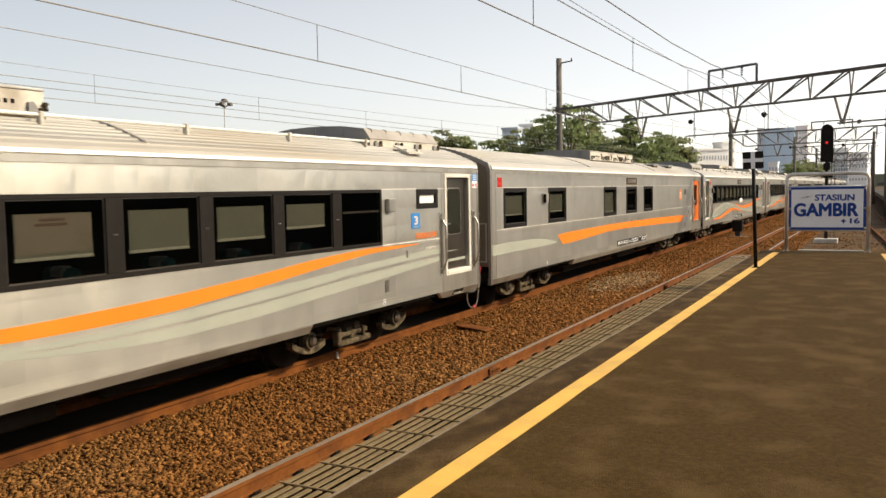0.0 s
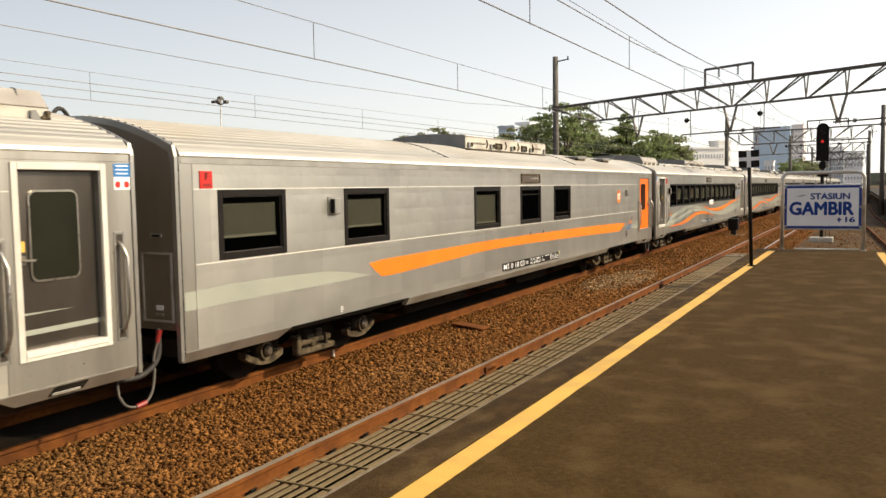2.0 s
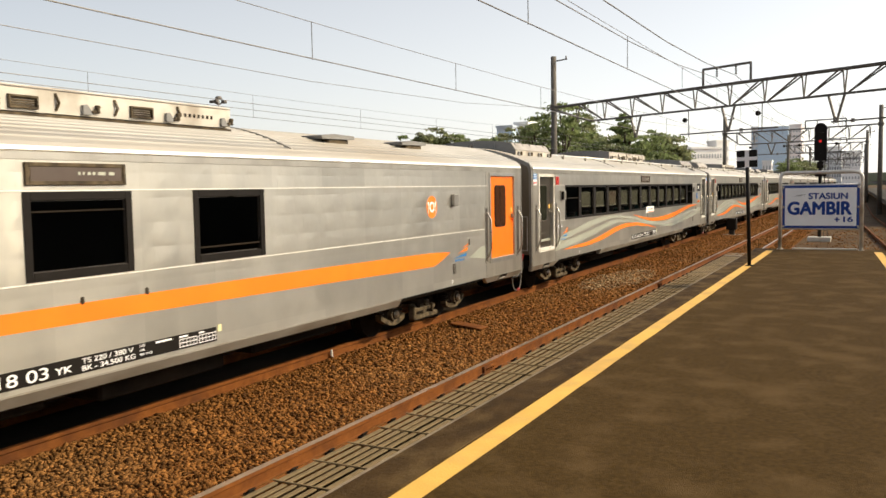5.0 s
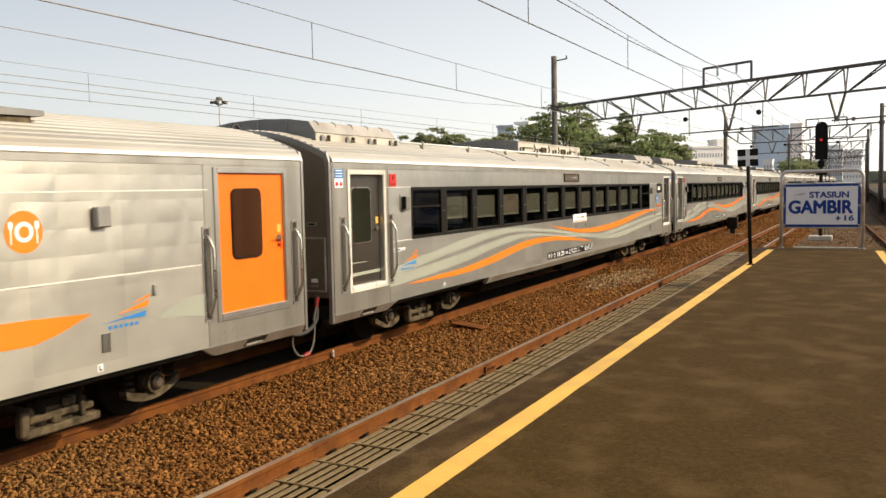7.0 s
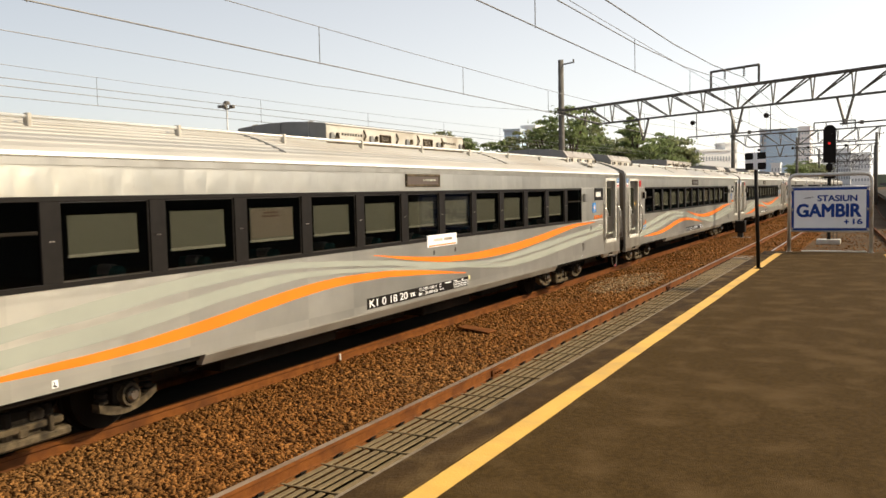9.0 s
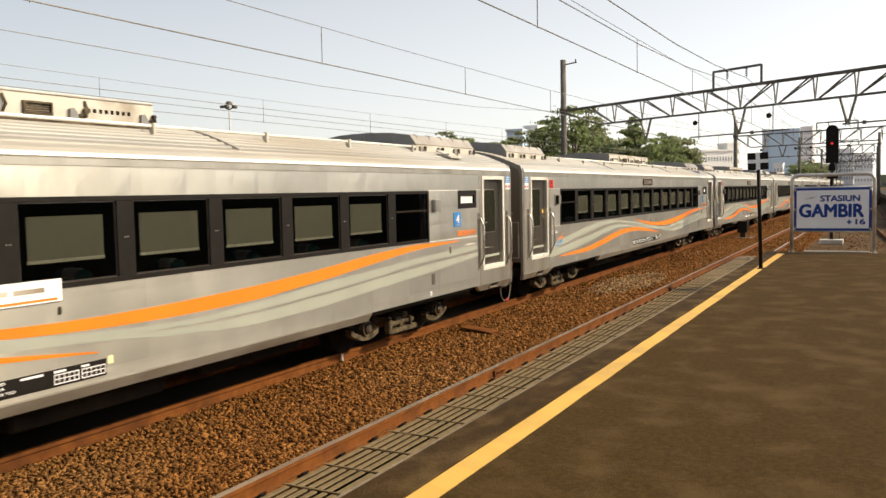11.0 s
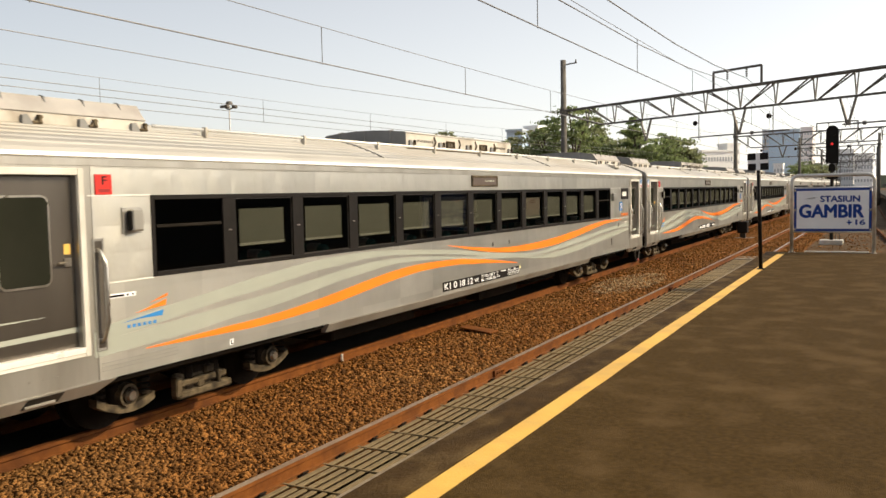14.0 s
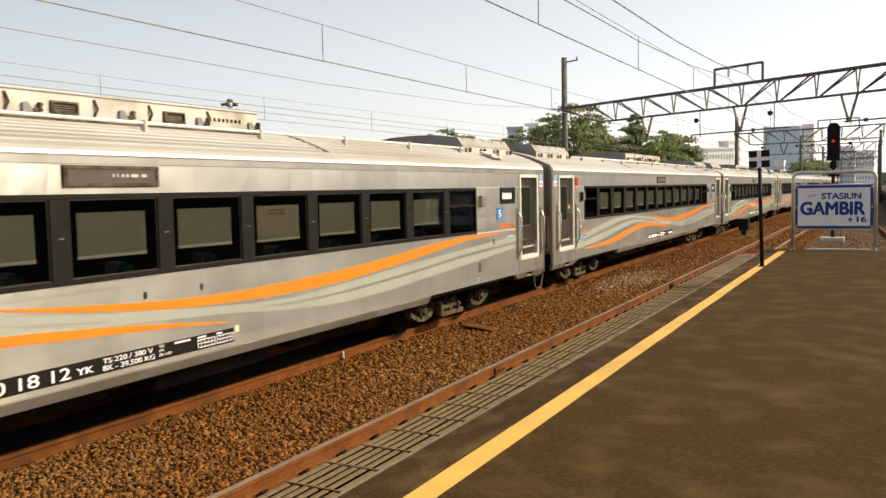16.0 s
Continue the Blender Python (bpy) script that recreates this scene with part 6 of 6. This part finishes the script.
    stripe("grey_wave", [(1.62, 1.07, 0.93), (2.51, 1.13, 0.975), (2.89, 1.154, 0.998), (3.31, 1.187, 1.033), (3.76, 1.217, 1.06), (4.26, 1.255, 1.10), (4.8, 1.305, 1.162), (5.41, 1.362, 1.235), (6.07, 1.408, 1.286), (6.82, 1.412, 1.335), (8.0, 1.35, 1.30), (9.5, 1.235, 1.19), (11.27, 1.13, 1.08), (12.2, 1.05, 0.99), (13.35, 1.035, 0.925), (14.4, 1.08, 0.945), (15.0, 1.105, 0.97), (15.8, 1.155, 1.02), (16.95, 1.22, 1.085), (18.37, 1.275, 1.177), (19.2, 1.30, 1.235)], SAGE, coach, 0.0025, "sage-grey wave stripe")
    stripe("orange_wave", [(2.2, 0.926, 0.918), (2.5, 0.938, 0.912), (3.3, 0.965, 0.897), (3.75, 0.975, 0.891), (4.25, 0.998, 0.902), (4.79, 1.042, 0.928), (5.39, 1.10, 0.971), (6.06, 1.175, 1.041), (6.81, 1.243, 1.115), (7.64, 1.273, 1.165), (8.72, 1.25, 1.16), (9.22, 1.215, 1.13), (9.8, 1.165, 1.095), (10.48, 1.09, 1.048), (11.3, 0.99, 0.977)], ORANGE, coach, 0.004, "orange wave stripe")
    stripe("orange_wave", [(8.44, 1.498, 1.488), (8.72, 1.469, 1.452), (9.23, 1.419, 1.375), (9.81, 1.37, 1.305), (10.49, 1.322, 1.237), (11.28, 1.30, 1.195), (12.22, 1.308, 1.175), (13.37, 1.345, 1.192), (14.06, 1.383, 1.235), (14.86, 1.435, 1.293), (15.8, 1.508, 1.382), (16.96, 1.563, 1.482), (17.6, 1.56, 1.508), (18.5, 1.548, 1.536)], ORANGE, coach, 0.004, "orange wave stripe")
    small_side_things(coach, 1.79, 2.09)
    bm = bmesh.new()
    box(bm, SIDE, SIDE + 0.07, 17.58, 17.76, 2.05, 2.24, 0.012)
    part("speaker_box", bm, STEEL_FRAME, coach)
    logo(coach, 1.91, 1.20)
    nt = plate("small_notice", SIGN_WHITE, coach, 1.785, 2.11, 1.437, 1.478, 0.003)
    for a, b in ((1.80, 1.97), (2.0, 2.02), (2.06, 2.08)):
        bm = bmesh.new()
        box(bm, SIDE + 0.003, SIDE + 0.0045, a, b, 1.448, 1.467)
        part("blurred_line", bm, BLACK, nt)
    info_sticker(coach, 0.42)
    info_sticker(coach, 20.53)
    dp = plate("route_display", BOGIE, coach, 9.35, 10.41, 2.43, 2.62, 0.012, "brown framed route display")
    bm = bmesh.new()
    box(bm, SIDE + 0.010, SIDE + 0.015, 9.40, 10.36, 2.46, 2.59)
    part("display_face", bm, DISPLAY, dp)
    for k, w in ((0.47, 0.02), (0.52, 0.015), (0.57, 0.03), (0.62, 0.03), (0.68, 0.08), (0.80, 0.06)):
        bm = bmesh.new()
        box(bm, SIDE + 0.014, SIDE + 0.0165, 9.40 + k, 9.40 + k + w, 2.517, 2.545)
        part("blurred_letter", bm, LED, dp)
    bm = bmesh.new()
    ring(bm, SIDE + 0.004, SIDE + 0.022, 9.35, 10.41, 2.430, 2.620, 0.035, 0.004)
    part("display_frame", bm, BOGIE, dp)
    sq = plate("coach_number_plate", BLUE, coach, 18.31, 18.57, 1.775, 2.01, 0.008, "blue square coach number plate")
    fitted("class_name", "EKSEKUTIF", 0.66, 0.085, ORANGE, coach, on_side(18.45, 1.62, 0.006), 0.012)
    hatches(coach)
    ac_unit(coach, 0.68, 2.80, False)
    ac_unit(coach, 8.4, 12.72, True)
    ac_unit(coach, 18.05, 20.2, False)
    bm = bmesh.new()
    rod(bm, (1.02, 2.85, 3.08), (1.02, 17.95, 3.08), 0.018, seg=8)
    pipe = part("roof_pipe", bm, GUTTER, coach, "pale pipe along the roof", True)
    for y in np.arange(3.6, 17.9, 1.78):
        bm = bmesh.new()
        box(bm, 0.985, 1.055, y - 0.02, y + 0.02, roof_z(1.02) - 0.02, 3.11, 0.006)
        part("pipe_clamp", bm, AC_SIDE, pipe)
    bm = bmesh.new()
    pts = [(1.10, roof_z(1.10) + 0.055), (1.38, roof_z(1.38) + 0.05), (1.38, roof_z(1.38) + 0.07), (1.10, roof_z(1.10) + 0.075)]
    extrude_profile(bm, pts, 18.5, 18.95)
    for y in (18.55, 18.9):
        box(bm, 1.15, 1.33, y - 0.02, y + 0.02, roof_z(1.33) - 0.03, roof_z(1.2) + 0.05)
    part("roof_hatch", bm, AC_SIDE, coach, "grey raised roof hatch")
    for z in (0.80, 0.835, 0.87):
        for a, b in ((1.7, 2.6), (17.0, 19.2)):
            bm = bmesh.new()
            box(bm, SIDE - 0.001, SIDE + 0.003, a, b, z - 0.004, z + 0.004)
            part("pressed_bead", bm, STEEL_FRAME, coach)
    for y in (1.66, 19.30):
        bm = bmesh.new()
        box(bm, SIDE - 0.001, SIDE + 0.004, y - 0.005, y + 0.005, 0.72, 2.69)
        part("panel_joint", bm, STEEL_FRAME, coach)
    bogie(coach, 3.48)
    bogie(coach, 17.48)
    underside(coach)
    return coach


def dining_coach():
    coach = empty("dining_coach", TRACK_TRAIN, 0, 0)
    tagged(coach, "stainless dining coach with orange band and orange door", "railway coach", "coaches of the train")
    wins = [(1.10, 2.25), (3.48, 4.62), (7.51, 8.66), (9.65, 10.79), (11.59, 12.71)]
    shell(coach, [(a, b, 1.615, 2.365) for a, b in wins] + [(19.12, 20.21, 0.99, 2.56)], ((0.56, 2.3), (18.8, 20.56)), STEEL_QUILT, ((2.374, ((0.75, 18.95),)), (1.60, ((0.75, 18.82),))), 0.56, 20.56, 0.32, (0.74, 18.90))
    door(coach, 19.04, 20.28, True, False)
    for i, (a, b) in enumerate(wins):
        bm = bmesh.new()
        ring(bm, SIDE - 0.05, SIDE + 0.01, a, b, 1.615, 2.365, 0.075, 0.004)
        fr = part("window_frame", bm, BLACK, coach, "black window frame")
        bm = bmesh.new()
        box(bm, SIDE - 0.03, SIDE - 0.025, a + 0.075, b - 0.075, 1.69, 2.29)
        part("window_pane", bm, GLASS, fr).visible_shadow = False
        bm = bmesh.new()
        ring(bm, SIDE - 0.03, SIDE - 0.008, a + 0.07, b - 0.07, 1.685, 2.295, 0.012)
        part("pane_gasket", bm, STEEL_DARK, fr)
        if i < 3:
            bm = bmesh.new()
            box(bm, SIDE - 0.055, SIDE - 0.05, a + 0.14, b - 0.14, 1.74 if i == 2 else 1.87, 2.215)
            part("blind", bm, BLIND, fr)
            bm = bmesh.new()
            box(bm, SIDE - 0.062, SIDE - 0.046, a + 0.135, b - 0.135, (1.74 if i == 2 else 1.87) - 0.03, 1.74 if i == 2 else 1.87, 0.003)
            part("blind_bar", bm, BLIND_BAR, fr)
        else:
            bm = bmesh.new()
            box(bm, SIDE - 0.025, SIDE - 0.01, a + 0.075, b - 0.075, 2.19 if i == 3 else 1.76, 2.205 if i == 3 else 1.775)
            part("vent_bar", bm, UNDER, fr)
    stripe("orange_band", [(4.06, 1.33, 1.32), (4.3, 1.345, 1.17), (4.6, 1.355, 1.115), (6.5, 1.375, 1.17), (8.65, 1.39, 1.225), (13, 1.37, 1.17), (16.4, 1.33, 1.11), (16.95, 1.315, 1.13), (17.42, 1.29, 1.28)], ORANGE, coach, 0.004, "broad orange band")
    stripe("grey_band", [(0.57, 1.33, 1.14), (1.5, 1.345, 1.15), (2.9, 1.32, 1.15), (3.6, 1.25, 1.155), (4.06, 1.17, 1.165)], SAGE, coach, 0.003, "pale sage-grey band")
    stripe("grey_band", [(18.15, 1.14, 1.135), (18.4, 1.215, 1.115), (18.65, 1.285, 1.09), (18.88, 1.30, 1.065)], SAGE, coach, 0.003, "pale sage-grey band")
    for y in (0.74, 18.90):
        bm = bmesh.new()
        box(bm, SIDE - 0.001, SIDE + 0.004, y - 0.005, y + 0.005, 0.72, 2.69)
        part("panel_joint", bm, STEEL_FRAME, coach)
    small_side_things(coach, 0.93, 3.21)
    bm = bmesh.new()
    box(bm, SIDE, SIDE + 0.07, 17.49, 17.65, 2.05, 2.24, 0.012)
    part("speaker_box", bm, STEEL_FRAME, coach)
    logo(coach, 17.53, 1.17)
    dp = plate("route_display", BOGIE, coach, 9.68, 10.72, 2.42, 2.61, 0.012, "brown framed route display")
    bm = bmesh.new()
    box(bm, SIDE + 0.010, SIDE + 0.015, 9.73, 10.67, 2.45, 2.58)
    part("display_face", bm, DISPLAY, dp)
    for k, w in ((0.47, 0.02), (0.52, 0.015), (0.57, 0.03), (0.62, 0.03), (0.68, 0.08), (0.80, 0.06)):
        bm = bmesh.new()
        box(bm, SIDE + 0.014, SIDE + 0.0165, 9.73 + k, 9.73 + k + w, 2.507, 2.535)
        part("blurred_letter", bm, LED, dp)
    bm = bmesh.new()
    ring(bm, SIDE + 0.004, SIDE + 0.022, 9.68, 10.72, 2.420, 2.610, 0.035, 0.004)
    part("display_frame", bm, BOGIE, dp)
    # round dining emblem
    bm = bmesh.new()
    slab_yz(bm, [(16.81 + 0.175 * math.cos(t), 2.05 + 0.175 * math.sin(t)) for t in np.linspace(0, 2 * math.pi, 32, endpoint=False)], SIDE, SIDE + 0.004)
    em = part("dining_emblem", bm, ORANGE, coach, "orange disc with a white plate, fork and spoon")
    bm = bmesh.new()
    slab_yz(bm, [(16.81 + 0.085 * math.cos(t), 2.05 + 0.085 * math.sin(t)) for t in np.linspace(0, 2 * math.pi, 24, endpoint=False)], SIDE + 0.003, SIDE + 0.006)
    part("plate_mark", bm, SIGN_WHITE, em)
    bm = bmesh.new()
    slab_yz(bm, [(16.81 + 0.05 * math.cos(t), 2.05 + 0.05 * math.sin(t)) for t in np.linspace(0, 2 * math.pi, 24, endpoint=False)], SIDE + 0.005, SIDE + 0.0075)
    part("plate_centre", bm, ORANGE, em)
    for y in (16.69, 16.93):
        bm = bmesh.new()
        box(bm, SIDE + 0.003, SIDE + 0.006, y - 0.006, y + 0.006, 1.95, 2.10)
        slab_yz(bm, round_rect(y - 0.02, y + 0.02, 2.07, 2.14, 0.018), SIDE + 0.003, SIDE + 0.0062)
        part("cutlery_mark", bm, SIGN_WHITE, em)
    hatches(coach)
    ac_unit(coach, 8.66, 13.0, True)
    for y in (14.8, 16.95):
        bm = bmesh.new()
        box(bm, 0.70, 1.1, y - 0.2, y + 0.3, roof_z(1.1) - 0.03, 3.05, 0.02)
        rv = part("roof_vent", bm, BOGIE, coach, "grey low roof vent")
        bm = bmesh.new()
        slab_yz(bm, [(y - 0.40, 3.075), (y - 0.38, 3.03), (y + 0.40, 3.045), (y + 0.40, 3.095), (y - 0.1, 3.105)], 0.66, 1.13)
        part("vent_hood", bm, AC_END, rv)
    bogie(coach, 3.48)
    bogie(coach, 17.48)
    underside(coach)
    return coach


DOOR_PANE = material("door_window_glass", (0.015, 0.016, 0.011), (0.025, 0.025, 0.018), 1.5, 0.10, spec=0.10)
RED_DARK = material("dark_red_print", (0.26, 0.014, 0.010), (0.22, 0.012, 0.008), 6, 0.4)
LED = material("pale_led_dots", (0.50, 0.52, 0.44), (0.44, 0.46, 0.38), 6, 0.4)
# opaque pane; its brown stands in for the interior's reddish glow
DOOR_PANE_BROWN = material("brown_door_glass", (0.060, 0.026, 0.014), (0.040, 0.018, 0.010), 1.5, 0.12, spec=0.12, stretch=(1, 2, 0.3))
DOOR_ORANGE = material("deep_orange_door_paint", (0.88, 0.178, 0.004), (0.82, 0.160, 0.0035), 2, 0.38)
DIGIT = material("peach_digit", (0.84, 0.62, 0.50), (0.80, 0.58, 0.46), 6, 0.5)
DISPLAY = material("brown_display_face", (0.105, 0.08, 0.066), (0.085, 0.064, 0.053), 3, 0.3)
SHADE = material("pinkish_paper", (0.225, 0.195, 0.18), (0.195, 0.17, 0.155), 4, 0.8)
PRINT = material("faded_print", (0.14, 0.085, 0.075), (0.12, 0.075, 0.065), 6, 0.8)
COACHES = []


def train():
    first = passenger_coach()
    first.location = (TRACK_TRAIN, FIRST + 0.27, 0)
    diner = dining_coach()
    diner.location = (TRACK_TRAIN, FIRST + PITCH, 0)
    COACHES.append((first, FIRST + 0.27))
    COACHES.append((diner, FIRST + PITCH))
    for k in range(2, 10):
        y = FIRST + PITCH * k + (0.09 if k > 2 else 0.0)
        COACHES.append((copy_thing(first, pose(TRACK_TRAIN, y, 0)), y))
    for k in range(2, 10):
        band = [o for o in COACHES[k][0].children if o.name.startswith("window_frame")][0]
        for i, d in enumerate(DROPS[1] if k == 2 else DROPS[2]):
            for kind, meshes in (("blind.", BLINDS[0]), ("blind_bar", BLINDS[1])):
                row = sorted((o for o in band.children if (o.name + ".").startswith(kind)), key=lambda o: o.location.y)
                row[i].data = meshes[d]
    for k, digit in ((0, "3"), (2, "4"), (3, "5")):
        sq = [o for o in COACHES[k][0].children if o.name.startswith("coach_number_plate")][0]
        fitted("digit", digit, 0.115, 0.13, DIGIT, sq, on_side(18.385, 1.835, 0.010), 0.02)
        bm = bmesh.new()
        box(bm, SIDE + 0.008, SIDE + 0.010, 18.37, 18.51, 1.798, 1.812)
        part("blurred_line", bm, AC_COVER, sq)
    marking_plate(COACHES[1][0], 8.72, "M1 0 18 03", "TS 220 / 380 V", "BK - 34.500 KG")
    marking_plate(COACHES[2][0], 8.24, "K1 0 18 20", "TS 220 / 380 V", "BK - 39.500 KG")
    marking_plate(COACHES[3][0], 8.24, "K1 0 18 12", "TS 220 / 380 V", "BK - 39.500 KG")
    for k in (0, 4, 5, 6):
        pl = plate("marking_plate", BLACK, COACHES[k][0], 8.24, 11.38, 0.765, 0.915, 0.006, "black plate with white coach marking")
        for a, w, z, h in ((0.05, 0.16, 0.84, 0.05), (0.27, 0.09, 0.84, 0.05), (0.44, 0.22, 0.84, 0.05), (0.74, 0.26, 0.84, 0.05), (1.15, 0.18, 0.83, 0.03), (1.43, 0.58, 0.872, 0.02), (1.43, 0.60, 0.808, 0.02), (2.09, 0.14, 0.85, 0.012), (2.60, 0.25, 0.83, 0.03), (2.875, 0.25, 0.83, 0.03)):
            bm = bmesh.new()
            box(bm, SIDE + 0.006, SIDE + 0.0085, 8.24 + a, 8.24 + a + w, z - h, z + h)
            part("blurred_line", bm, SIGN_WHITE, pl)
    for k, w in ((0, 7), (2, 2), (3, 7)):
        y = 3.41 + 1.18 * (w + 0.5)
        bm = bmesh.new()
        box(bm, SIDE - 0.044, SIDE - 0.041, y - 0.38, y + 0.365, 1.87, 2.20)
        sh = part("paper_shade", bm, SHADE, COACHES[k][0], "pinkish paper shade with faded lettering")
        for z, w2 in ((2.15, 0.16), (2.11, 0.2)):
            bm = bmesh.new()
            box(bm, SIDE - 0.0405, SIDE - 0.039, y - w2, y + w2 * 0.6, z - 0.012, z + 0.012)
            part("blurred_line", bm, PRINT, sh)
    rs = plate("route_board", SIGN_WHITE, COACHES[2][0], 9.95, 10.95, 1.49, 1.68, 0.02, "white route board with an orange line")
    bm = bmesh.new()
    box(bm, SIDE + 0.019, SIDE + 0.023, 10.0, 10.9, 1.505, 1.525)
    part("orange_line", bm, ORANGE, rs)
    for a, b, z in ((10.15, 10.45, 1.60), (10.5, 10.78, 1.60)):
        bm = bmesh.new()
        box(bm, SIDE + 0.019, SIDE + 0.023, a, b, z - 0.02, z + 0.02)
        part("blurred_line", bm, AC_SIDE, rs)


station_sign()
stop_post()
signal()
overhead()
train()
distance()
trees()
rail_clips()
grating()
ballast_stones()


# ---- what moves ----
def motions():
    ts, ss = zip(*RUN)
    for coach, y in COACHES:
        walk(coach, [(t, pose(TRACK_TRAIN, y - s, 0)) for t, s in RUN])
    steps = [16.0 * i / 128 for i in range(129)]
    for coach, y in COACHES:
        for b in coach.children:
            if not b.name.startswith("bogie"):
                continue
            for w in b.children:
                walk(w, [(t, pose(0, w.location.y, 0.387, math.degrees(np.interp(t, ts, ss) / 0.387))) for t in steps])


motions()
